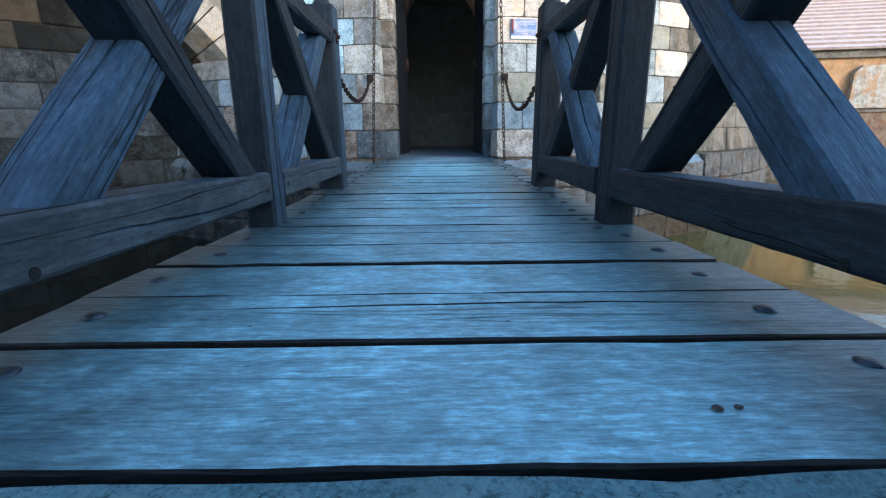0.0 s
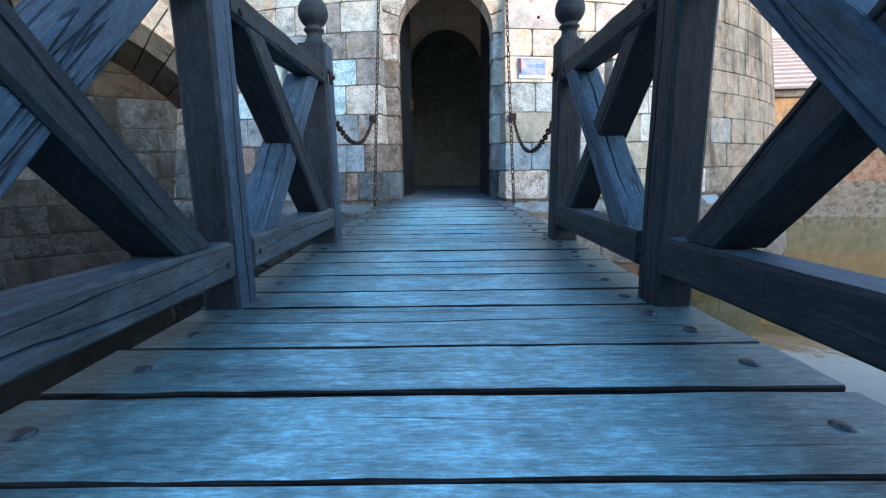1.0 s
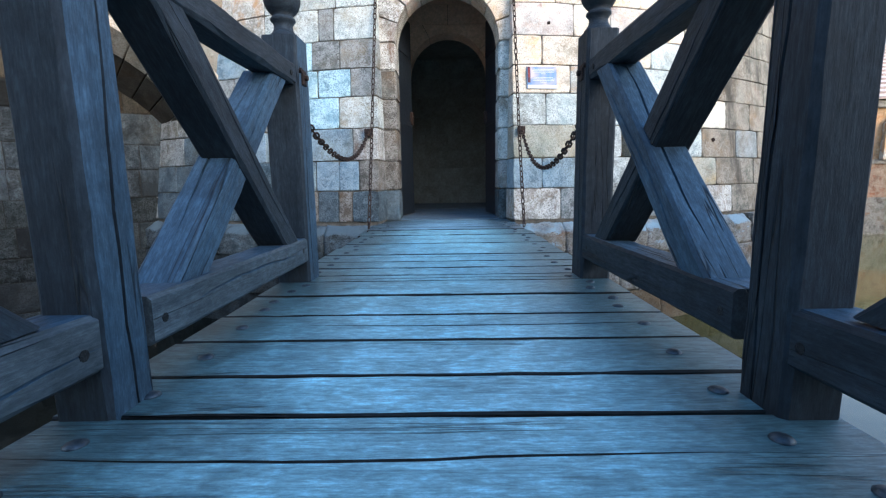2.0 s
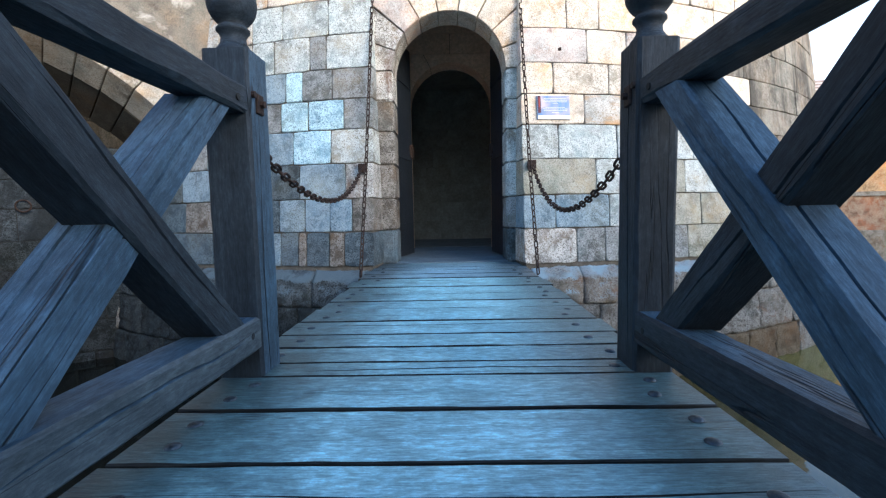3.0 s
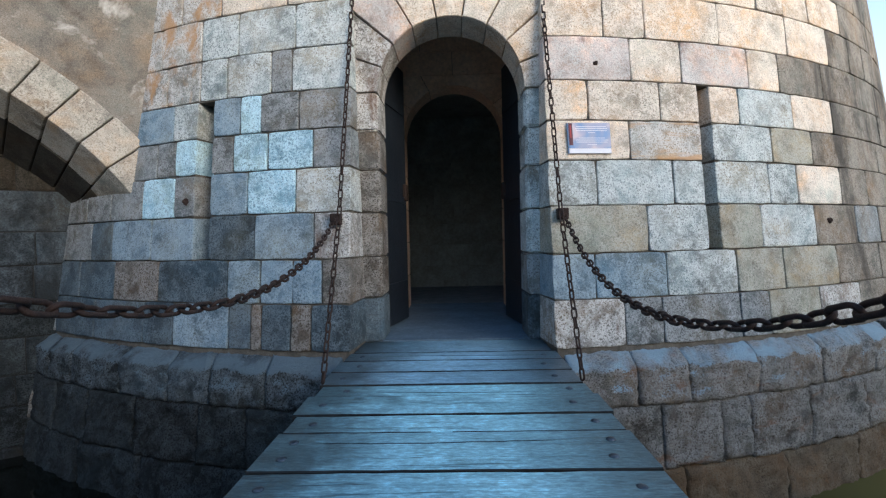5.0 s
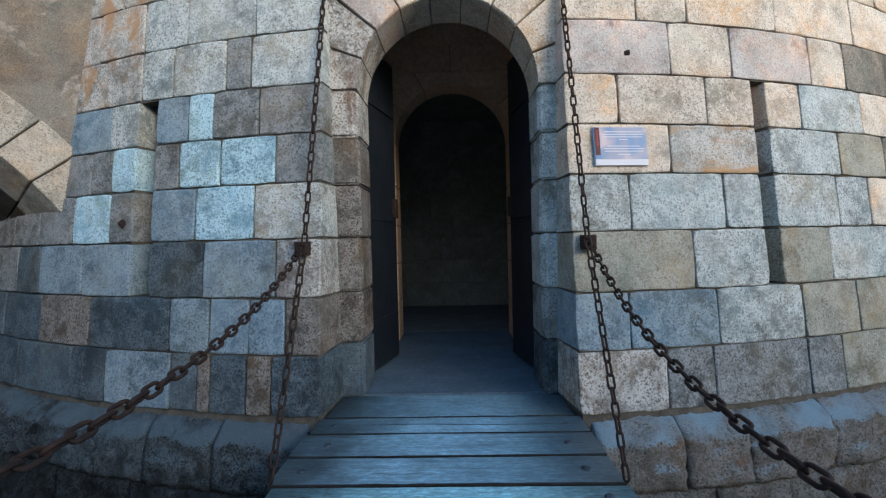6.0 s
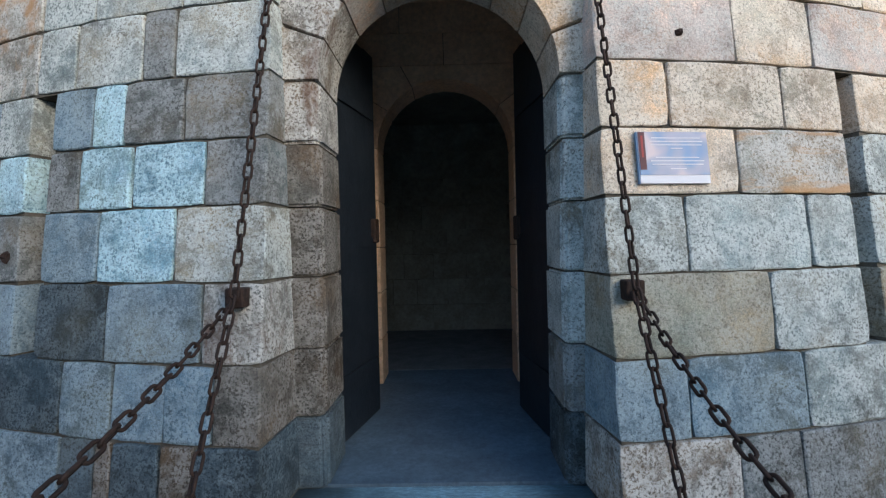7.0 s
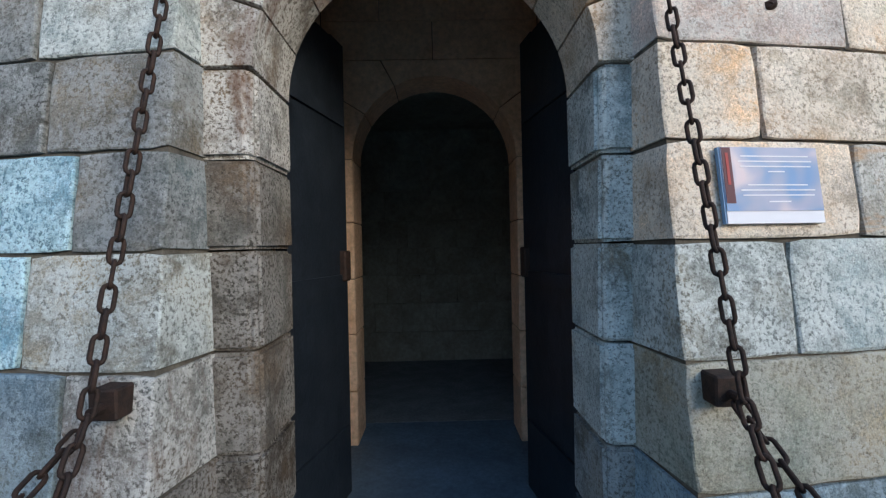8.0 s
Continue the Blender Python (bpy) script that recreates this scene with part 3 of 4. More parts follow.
def build_gateway():
    rng = random.Random(8)
    # voussoirs, flush with the wall's face
    n = 9
    lo, hi, top = -0.83, 0.83, 3.34

    def edge_point(a):
        c, s = math.cos(a), math.sin(a)
        t = min([((hi if c > 0 else lo) - DOOR_X) / c if abs(c) > 1e-6 else 9, (top - SPRING) / s if s > 1e-6 else 9])
        return DOOR_X + c * t, SPRING + s * t

    for k in range(n):
        a0, a1 = math.pi * k / n + 0.007, math.pi * (k + 1) / n - 0.007
        arc = [(DOOR_X + ARCH_R * math.cos(a), SPRING + ARCH_R * math.sin(a)) for a in [a0 + (a1 - a0) * i / 4 for i in range(5)]]
        outer = [edge_point(a1)]
        for cx, cz in ((hi, top), (lo, top)):
            ca = math.atan2(cz - SPRING, cx - DOOR_X)
            if a0 < ca < a1:
                outer.append((cx, cz))
        outer.append(edge_point(a0))
        ring = [(x, max(z, SPRING + 0.005)) for x, z in arc + outer]
        mx, mz = sum(p[0] for p in ring) / len(ring), sum(p[1] for p in ring) / len(ring)
        lift = rng.uniform(-0.004, 0.006)
        bm = bmesh.new()
        front = [bm.verts.new((x, 6.71 - lift, z)) for x, z in ring]
        face = [bm.verts.new((x + (mx - x) * 0.04, 6.698 - lift, z + (mz - z) * 0.04)) for x, z in ring]
        back = [bm.verts.new((x, 7.10, z)) for x, z in ring]
        m = len(ring)
        bm.faces.new(face)
        bm.faces.new(back[::-1])
        for i in range(m):
            q = (i + 1) % m
            bm.faces.new([face[i], face[q], front[q], front[i]])
            bm.faces.new([front[i], front[q], back[q], back[i]])
        part("voussoir", bm, PINK if k == 6 else RUNOFF if k > 6 else PALE, tower)
    # jamb blocks, set back from the face
    for s in (-1, 1):
        for z0, z1 in ((0.0, 0.39), (0.39, 0.75), (0.75, 1.13), (1.13, 1.50), (1.50, 1.83), (1.83, 2.16)):
            x_in, x_out = DOOR_X + s * rng.uniform(0.625, 0.635), s * 0.83
            y0 = 6.70 + rng.uniform(-0.008, 0.008)
            a, b = z0 + 0.004, z1 - 0.004
            bm = bmesh.new()
            add_prism(bm, [(x_out, y0, a), (x_in + s * 0.03, y0, a), (x_in, y0 + 0.03, a), (x_in, 7.10, a), (x_out, 7.10, a)], (0, 0, b - a))
            bmesh.ops.bevel(bm, geom=list(bm.edges), offset=0.014, segments=2, affect="EDGES")
            for v in bm.verts:
                v.co += Vector((rng.uniform(-1, 1), rng.uniform(-1, 1), rng.uniform(-1, 1))) * 0.0025
            # the left jamb's shade is put in by choosing darker stone
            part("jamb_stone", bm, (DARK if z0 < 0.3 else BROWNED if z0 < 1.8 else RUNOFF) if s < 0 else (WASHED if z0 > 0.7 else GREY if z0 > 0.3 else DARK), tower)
    # the lobby behind the gate, its inner arch and the dim room beyond
    bm = bmesh.new()
    add_box(bm, (-1.15, 7.10, -0.2), (-0.80, 8.5, 3.7))
    add_box(bm, (0.86, 7.10, -0.2), (1.2, 8.5, 3.7))
    add_box(bm, (-1.15, 7.10, 3.25), (1.2, 7.16, 3.7))
    lobby = mesh_object("wall_lobby", bm, INNER)
    tagged(lobby, "plain stone side walls of the gate lobby", "wall", kind="structure")
    bm = bmesh.new()
    add_box(bm, (-1.15, 7.0, 3.5), (1.2, 8.9, 3.8))
    tagged(mesh_object("ceiling", bm, INNER), "dark stone vault over the gate lobby", "ceiling", kind="structure")
    cx, r, spring = 0.05, 0.632, 2.18
    bm = bmesh.new()
    arc = [(cx + r * math.cos(math.pi * i / 16), spring + r * math.sin(math.pi * i / 16)) for i in range(17)]
    for (xa, za), (xb, zb) in zip(arc, arc[1:]):
        add_prism(bm, [(xa, 8.5, za), (xb, 8.5, zb), (xb, 8.5, 3.6), (xa, 8.5, 3.6)], (0, 0.35, 0))
    add_box(bm, (cx + r, 8.5, -0.1), (1.2, 8.85, 3.6))
    add_box(bm, (-1.15, 8.5, -0.1), (cx - r, 8.85, 3.6))
    inner = mesh_object("wall_inner", bm, MORTAR)
    tagged(inner, "stone cross wall with a round-headed inner arch", "wall", kind="structure")
    # dressed blocks of the inner arch: two springers, a haunch and one long crown block
    rim, lo, hi, top = r - 0.012, -0.79, 0.85, 2.92
    for a0, a1 in ((0.0, 36.5), (36.5, 118.0), (118.0, 147.0), (147.0, 180.0)):
        a0, a1 = radians(a0) + 0.006, radians(a1) - 0.006
        count = max(3, round((a1 - a0) / 0.16))
        ring = [(cx + rim * math.cos(a), spring + rim * math.sin(a)) for a in [a0 + (a1 - a0) * i / count for i in range(count + 1)]]
        for a in [a1] + [c for c in (math.atan2(top - spring, lo - cx), math.atan2(top - spring, hi - cx)) if a0 < c < a1] + [a0]:
            c, sn = math.cos(a), math.sin(a)
            reach = min(((hi if c > 0 else lo) - cx) / c if abs(c) > 1e-6 else 9, (top - spring) / sn if sn > 1e-6 else 9)
            ring.append((cx + c * reach, spring + sn * reach))
        bm = bmesh.new()
        add_prism(bm, [(x, 8.47, z) for x, z in ring], (0, 0.36, 0))
        part("voussoir", bm, INNER, inner)
    for x0, x1, z0, z1 in ((-0.79, 0.05, 2.925, 3.22), (0.05, 0.85, 2.925, 3.22), (-0.79, -0.35, 3.22, 3.5), (-0.35, 0.85, 3.22, 3.5)):
        bm = bmesh.new()
        add_box(bm, (x0 + 0.003, 8.472, z0 + 0.003), (x1 - 0.003, 8.6, z1 - 0.003))
        part("stone", bm, INNER, inner)
    for s in (-1, 1):
        for z0, z1 in ((0.0, 0.42), (0.42, 0.85), (0.85, 1.27), (1.27, 1.7), (1.7, 2.18)):
            xa = cx + s * (r - 0.012)
            xb = -0.79 if s < 0 else 0.85
            bm = bmesh.new()
            add_box(bm, (min(xa, xb), 8.47, z0 + 0.003), (max(xa, xb), 8.83, z1 - 0.003))
            bmesh.ops.bevel(bm, geom=list(bm.edges), offset=0.008, segments=1, affect="EDGES")
            part("jamb_stone", bm, INNER, inner)
    bm = bmesh.new()
    add_box(bm, (-1.6, 8.85, -0.2), (-1.3, 11.3, 3.3))
    add_box(bm, (1.4, 8.85, -0.2), (1.7, 11.3, 3.3))
    add_box(bm, (-1.6, 11.0, -0.2), (1.7, 11.3, 3.3))
    add_box(bm, (-1.6, 8.7, 3.05), (1.7, 11.3, 3.3))
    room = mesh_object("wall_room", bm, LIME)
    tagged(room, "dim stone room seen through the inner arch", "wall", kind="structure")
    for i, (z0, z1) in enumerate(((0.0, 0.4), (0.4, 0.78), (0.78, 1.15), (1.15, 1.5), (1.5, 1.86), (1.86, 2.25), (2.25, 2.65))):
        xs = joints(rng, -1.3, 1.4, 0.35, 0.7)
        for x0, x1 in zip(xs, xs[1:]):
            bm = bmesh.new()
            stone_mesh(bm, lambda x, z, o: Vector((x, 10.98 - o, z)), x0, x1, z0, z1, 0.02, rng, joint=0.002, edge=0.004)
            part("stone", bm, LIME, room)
    bm = bmesh.new()
    add_box(bm, (-1.6, 6.735, -0.25), (1.7, 11.3, 0.012))
    tagged(mesh_object("floor", bm, FLOOR), "worn bluish stone floor of the gate passage", "floor", kind="structure")
    # sheet added over the passage floor, its colour set for the room's dimness
    bm = bmesh.new()
    add_box(bm, (-1.3, 8.9, -0.1), (1.4, 10.99, 0.017))
    tagged(mesh_object("floor_room", bm, ROOM_FLOOR), "added floor sheet toned for the dim inner room", "floor", kind="structure")


def build_gate_leaf(s):
    """A black plank leaf, folded back into the lobby."""
    leaf = empty("gate_leaf", (DOOR_X + s * 0.70, 7.16, 0.03))
    leaf.rotation_euler = (0, 0, radians(90 + s * (10 if s > 0 else 13)))
    length, n = 0.66, 4
    for i in range(n):
        x0, x1 = length * i / n, length * (i + 1) / n - 0.0004
        top = 2.66 + 0.05 * (i / n)
        bm = bmesh.new()
        add_box(bm, (x0, -0.03, 0.0), (x1, 0.03, top))
        part("board", bm, GATE, leaf)
    for z in (0.35, 1.25, 2.2):
        bm = bmesh.new()
        add_box(bm, (0.02, s * 0.032 - 0.012, z), (0.62, s * 0.032 + 0.012, z + 0.07))
        part("strap_hinge", bm, GATE, leaf)
    bm = bmesh.new()
    add_box(bm, (0.56, s * 0.035 - 0.03, 1.28), (0.64, s * 0.035 + 0.03, 1.46))
    bmesh.ops.bevel(bm, geom=list(bm.edges), offset=0.008, segments=1, affect="EDGES")
    part("lock_box", bm, IRON, leaf)
    tagged(leaf, "black painted plank gate leaf standing open in the arch", "gate", "gate leaves")


# ---- the bridge ----
def deck_z(y):
    """The deck falls a little from the landing."""
    return 0.04 * max(0.0, 1 - (y - 0.4) / 1.9)


PLANK_Y = [0.400, 0.718, 0.970, 1.235, 1.475, 1.835, 2.04, 2.30, 2.575, 2.865, 3.153, 3.303, 3.503, 3.71, 3.975, 4.29, 4.525, 4.875, 5.088, 5.36, 5.55, 5.82, 6.09, 6.33, 6.73]


def build_bridge():
    rng = random.Random(21)
    bridge = empty("footbridge", (0, 0.44, 0))
    tagged(bridge, "weathered plank footbridge deck spanning the moat", "bridge")
    dome = lathe([(0.017, 0.0), (0.0165, 0.003), (0.012, 0.006), (0.006, 0.0075)], 12)
    bolt_mesh = bpy.data.meshes.new("bolt")
    dome.to_mesh(bolt_mesh)
    dome.free()
    bolt_mesh.shade_smooth()
    bolt_mesh.materials.append(BOLT)
    for k, (y0, y1) in enumerate(zip(PLANK_Y, PLANK_Y[1:])):
        half = 0.808 + rng.uniform(-0.012, 0.012)
        if y0 > 6.2:
            half = 0.775
        shift = rng.uniform(-0.01, 0.01)
        gap = rng.uniform(0.008, 0.019)
        wide = y1 - y0 - gap
        bm = beam_mesh(2 * half, wide, 0.06, rng, 0.004, 0.003, 16, (("top", rng.uniform(-0.3, 0.3) * wide, 0.007),) if k % 3 == 1 else (), True)
        plank = part("plank", bm, GATE_PLANK if y0 > 5.5 else PLANK, bridge)
        plank.data.materials.append(UNDER)            # plank sides near black: gap shade and dirt painted together
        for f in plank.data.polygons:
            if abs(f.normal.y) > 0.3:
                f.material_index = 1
        plank.location = (-half + shift, (y0 + y1) / 2 - 0.44, deck_z((y0 + y1) / 2) - 0.03 + rng.uniform(-0.003, 0.003))
        plank.rotation_euler = (rng.uniform(-0.006, 0.006) - (0.021 if y1 < 2.3 else 0), 0, rng.uniform(-0.002, 0.002))
        if y0 > 6.2:
            continue
        for s in (-1, 1):
            rows = (0.28, 0.72) if wide > 0.27 else (0.5,)
            for f in rows:
                b = new("bolt", bolt_mesh)
                b.parent = plank
                b.location = (half + s * (half - 0.135 + rng.uniform(-0.035, 0.035)), (f - 0.5) * wide, 0.0285)
                b.scale = (1.28, 1.28, rng.uniform(1.0, 1.6))
    for x in (-0.66, 0.0, 0.66):
        bm = beam_mesh(5.7, 0.16, 0.2, rng)
        lay(part("bearer", bm, UNDER, bridge), (x, 0.02, -0.165), (0, 1, 0))


def build_railing(s, name_label):
    rng = random.Random(30 + s)
    inner = 0.670 if s < 0 else 0.675
    rail = empty("railing", (s * 0.75, 0.5, 0))
    tagged(rail, name_label, "railing", "bridge railings")
    at = lambda x, y, z: (s * x - s * 0.75, y - 0.5, z)
    for y0 in (0.48, 1.82, 3.16):
        deep = 0.17 if y0 > 3 else 0.14
        wide = (0.166 if s < 0 else 0.146) if y0 > 3 else 0.124
        bm = beam_mesh(1.47, wide, deep, rng, 0.012, 0.003, 10, (("+y" if s < 0 else "-y", rng.uniform(-0.03, 0.03), 0.022), ("-y" if s < 0 else "+y", 0.0, 0.01)))
        p = part("post", bm, BEAM, rail)
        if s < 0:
            p.data.materials.append(BLEACHED_SKYLIT)         # skylight on the inner face, painted as paler wood
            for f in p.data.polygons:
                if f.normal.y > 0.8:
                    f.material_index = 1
        lay(p, at(inner + wide / 2, y0 + deep / 2 - (0.02 if s > 0 and y0 < 3 else 0), -0.30), (0, 0, 1), (0, 1, 0))
        if y0 > 3 or y0 < 1:
            prof = [(0.066, -0.004), (0.066, 0.012), (0.056, 0.024), (0.046, 0.040), (0.043, 0.060), (0.050, 0.074), (0.058, 0.082), (0.058, 0.090), (0.052, 0.096)]
            prof += [(0.086 * math.cos(radians(a)), 0.182 + 0.090 * math.sin(radians(a))) for a in range(-58, 90, 12)]
            f = part("finial", lathe(prof, 24), BEAM, rail, "turned wooden ball finial", True)
            f.location = at(inner + wide / 2, y0 + 0.085, 1.17)
        else:
            cap = part("post_top", beam_mesh(0.05, 0.122, 0.138, rng), BEAM, rail)
            lay(cap, at(inner + wide / 2, y0 + 0.085, 1.165), (0, 0, 1), (0, 1, 0))
    for y0, y1 in ((-0.86, 0.48), (0.65, 1.82), (1.99, 3.16)):
        ln = y1 - y0 + 0.01
        r0, r1 = (1.4 if s < 0 else 1.5) * deck_z(y0), (1.4 if s < 0 else 1.5) * deck_z(y1)
        lay(part("handrail", beam_mesh(ln, 0.115, 0.095, rng, 0.012), BEAM, rail), at(inner + 0.068, y0 - 0.005, 0.992 + r0), (0, y1 - y0, r1 - r0))
        low = part("bottom_rail", beam_mesh(ln, 0.130, 0.120, rng, 0.010, 0.003, 12, (("-y" if s > 0 else "-y", rng.uniform(-0.03, 0.03), 0.010),)), GREYED if s < 0 else BEAM, rail)
        lay(low, at(inner + 0.070, y0 - 0.005, 0.160 + r0), (0, y1 - y0, r1 - r0))
        low.data.materials.append(BLEACHED_SKYLIT)           # paler upper face: bleaching and skylight in one colour
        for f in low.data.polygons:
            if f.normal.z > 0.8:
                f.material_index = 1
        rise = (r0 + r1) / 2
        c = (y0 + y1) / 2 + (0.01 if y0 > 1 else -0.005)
        for way in (-1, 1):                       # 1: rises towards the tower
            front = (way < 0) if s < 0 else (way > 0)
            x = inner + (0.080 if front else 0.096)
            slip = 0.0 if way < 0 else 0.025 if s < 0 else -0.025 if y0 < 1 else 0.0
            a, b = Vector(at(x, c - way * 0.40 + slip, 0.215 + rise)), Vector(at(x, c + way * 0.40 + slip, 0.950 + rise))
            d = (b - a).normalized()
            over = 0.075
            face = "+y" if s * way > 0 else "-y"
            splits = (("top", rng.uniform(-0.015, 0.02), 0.022), (face, rng.uniform(-0.02, 0.02), 0.016)) if way > 0 else ((face, rng.uniform(-0.03, 0.03), 0.010),)
            bm = beam_mesh((b - a).length + 2 * over, 0.135, 0.114, rng, 0.010, 0.003, 12, splits)
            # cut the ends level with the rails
            ob = part("brace", bm, BLEACHED_SKYLIT if way > 0 else BEAM, rail)
            lay(ob, a - d * over, d, (0, 0, 1))
            me = ob.data
            inv = ob.matrix_basis.inverted()
            bm = bmesh.new()
            bm.from_mesh(me)
            for z, sign in ((0.212 + rise, -1), (0.952 + rise, 1)):
                geom = list(bm.verts) + list(bm.edges) + list(bm.faces)
                bmesh.ops.bisect_plane(bm, geom=geom, plane_co=inv @ Vector((0, a.y, z)), plane_no=inv.to_3x3() @ Vector((0, 0, sign)), clear_outer=True)
                bmesh.ops.holes_fill(bm, edges=[e for e in bm.edges if e.is_boundary])
            bm.to_mesh(me)
            bm.free()
    # iron plates with nuts that hold the handrail to the end post
    for y, z in ((3.235, 0.990),):
        bm = bmesh.new()
        add_box(bm, (-0.010, -0.026, -0.036), (0.004, 0.026, 0.036))
        bmesh.ops.bevel(bm, geom=list(bm.edges), offset=0.003, segments=1, affect="EDGES")
        plate = part("plate", bm, IRON, rail, "rusty iron bolt plate")
        plate.location = at(inner, y, z)
        plate.scale = (s, 1, 1)
        bm = bmesh.new()
        add_prism(bm, [(-0.009, 0.014 * math.cos(k * math.pi / 3 + 0.3), 0.014 * math.sin(k * math.pi / 3 + 0.3)) for k in range(6)], (-0.016, 0, 0))
        part("nut", bm, IRON, plate)
        bm = bmesh.new()
        add_prism(bm, [(0, 0.012 * math.cos(k * math.pi / 5), 0.012 * math.sin(k * math.pi / 5)) for k in range(10)], (-0.012, 0, 0))
        knob = part("bolt_head", bm, IRON, rail)
        knob.location = at(inner, y - 0.05, z + 0.025)
        knob.scale = (s, 1, 1)
    for y, z in ((1.78, 0.165), (2.03, 0.165), (3.10, 0.165), (3.09, 0.985), (2.05, 0.985), (0.72, 0.165)):
        bm = bmesh.new()
        add_prism(bm, [(0.004, 0.012 * math.cos(k * math.pi / 5), 0.012 * math.sin(k * math.pi / 5)) for k in range(10)], (-0.006, 0, 0))
        peg = part("peg", bm, UNDER, rail)
        peg.location = at(inner + 0.006, y, z)
        peg.scale = (s, 1, 1)


# ---- chains ----
def link_mesh(length=0.088, wide=0.044, wire=0.0065):
    bm = bmesh.new()
    r = wide / 2 - wire
    half = length / 2 - wire - r
    path = []
    for i in range(6):
        a = -math.pi / 2 + math.pi * i / 5
        path.append((half + r * math.cos(a), r * math.sin(a)))
    path += [(-x, -y) for x, y in path]
    n = len(path)
    rings = []
    for i, (x, y) in enumerate(path):
        px, py = path[i - 1]
        qx, qy = path[(i + 1) % n]
        t = Vector((qx - px, qy - py, 0)).normalized()
        side = Vector((t.y, -t.x, 0))
        rings.append([bm.verts.new(Vector((x, y, 0)) + side * wire * math.cos(k * math.pi / 3) + Vector((0, 0, wire * math.sin(k * math.pi / 3)))) for k in range(6)])
    for i in range(n):
        a, b = rings[i], rings[(i + 1) % n]
        for k in range(6):
            bm.faces.new([a[k], b[k], b[(k + 1) % 6], a[(k + 1) % 6]])
    bmesh.ops.recalc_face_normals(bm, faces=bm.faces)
    me = bpy.data.meshes.new("link")
    bm.to_mesh(me)
    bm.free()
    me.shade_smooth()
    me.materials.append(IRON)
    return me


LINK = link_mesh()
PITCH = 0.066


def chain_along(points, label, group):
    """Links along a line of points, turned by a quarter from one to the next."""
    chain = empty("chain", points[0])
    tagged(chain, label, "chain", group)
    rng = random.Random(len(points) + int(points[0][0] * 100))
    k, walked = 0, 0.0
    acc = [0.0]
    for a, b in zip(points, points[1:]):
        acc.append(acc[-1] + (b - a).length)
    for i in range(int(acc[-1] / PITCH)):
        want = (i + 0.5) * PITCH
        while acc[k + 1] < want:
            k += 1
        a, b = points[k], points[k + 1]
        p = a + (b - a) * ((want - acc[k]) / (acc[k + 1] - acc[k]))
        d = (b - a).normalized()
        ob = new("link", LINK)
        ob.parent = chain
        up = Vector((0.0, 0.0, 1.0)) if abs(d.z) < 0.85 else Vector((0.0, -1.0, 0.0))
        lay(ob, p - points[0], d, up)
        turn = 45 + rng.uniform(-14, 14) + (90 if i % 2 else 0)
        ob.matrix_basis = ob.matrix_basis @ pose(0, 0, 0, turn, 0, 0)
    return chain


def hang(a, b, sag, n=60):
    a, b = Vector(a), Vector(b)
    return [a.lerp(b, i / n) - Vector((0, 0, 4 * sag * (i / n) * (1 - i / n))) for i in range(n + 1)]


def build_chains():
    for s, xr in ((-1, -0.905), (1, 0.885)):
        # lifting chain, from high on the wall to the deck's edge
        top = Vector((-0.77 if s < 0 else 0.80, 6.92, 3.9))
        kink = Vector((s * 0.83, 6.19, 1.08))
        foot = Vector((s * 0.79, 5.52, 0.0))
        pts = [top.lerp(kink, i / 30) for i in range(30)] + [kink.lerp(foot, i / 20) for i in range(21)]
        chain_along(pts, "rusty iron lifting chain hanging from the wall to the deck", "lifting chains")
        ring = on_tower(xr, 1.06)
        end = (-0.735, 3.34, 0.86) if s < 0 else (0.745, 3.34, 0.86)
        chain_along(hang(ring + Vector((0, -0.10, -0.01)), end, 0.27 if s < 0 else 0.365), "rusty iron barrier chain slung between post and wall", "barrier chains")
        anchor = empty("wall_anchor", ring)
        tagged(anchor, "rusted square iron anchor in the tower wall", "anchor", "wall anchors")
        bm = bmesh.new()
        add_box(bm, (-0.042, -0.075, -0.04), (0.042, 0.05, 0.05))
        bmesh.ops.bevel(bm, geom=list(bm.edges), offset=0.006, segments=1, affect="EDGES")
        part("block", bm, IRON, anchor)
        bm = bmesh.new()
        add_prism(bm, [(0.014 * math.cos(k * math.pi / 5), -0.07, 0.014 * math.sin(k * math.pi / 5)) for k in range(10)], (0, -0.05, 0))
        part("eye_bolt", bm, IRON, anchor)


def build_rust_lumps():
    rng = random.Random(3)
    # lumps added in place of a rusty hole, a blotch and a vent
    for x, z, r in ((1.23, 2.315, 0.022), (-2.33, 1.27, 0.035), (3.55, 0.98, 0.03)):
        stub = empty("rust_lump", on_tower(x, z))
        tagged(stub, "added rusty lump standing for a mark on the wall", "iron stub", "iron stubs")
        bm = lathe([(r, -0.06), (r * 1.05, -0.01), (r * 0.8, 0.012), (r * 0.3, 0.016)], 9)
        for v in bm.verts:
            v.co += Vector((rng.uniform(-1, 1), rng.uniform(-1, 1), rng.uniform(-1, 1))) * r * 0.2
        part("core", bm, IRON, stub).rotation_euler = (radians(90), 0, 0)


def build_debris():
    rng = random.Random(6)
    for x, y, r in ((0.355, 0.505, 0.007), (0.385, 0.508, 0.005), (0.13, 0.80, 0.004), (-0.36, 0.79, 0.004)):
        bm = bmesh.new()
        bmesh.ops.create_icosphere(bm, subdivisions=1, radius=r)
        for v in bm.verts:
            v.co = Vector((v.co.x * 1.3, v.co.y, v.co.z * 0.5)) * rng.uniform(0.75, 1.2)
        chip = mesh_object("pebble", bm, ROUGH)
        chip.location = (x, y, deck_z(y) + r * 0.45)
        tagged(chip, "tiny brown pebble lying on the deck", "pebble", "pebbles on the deck")


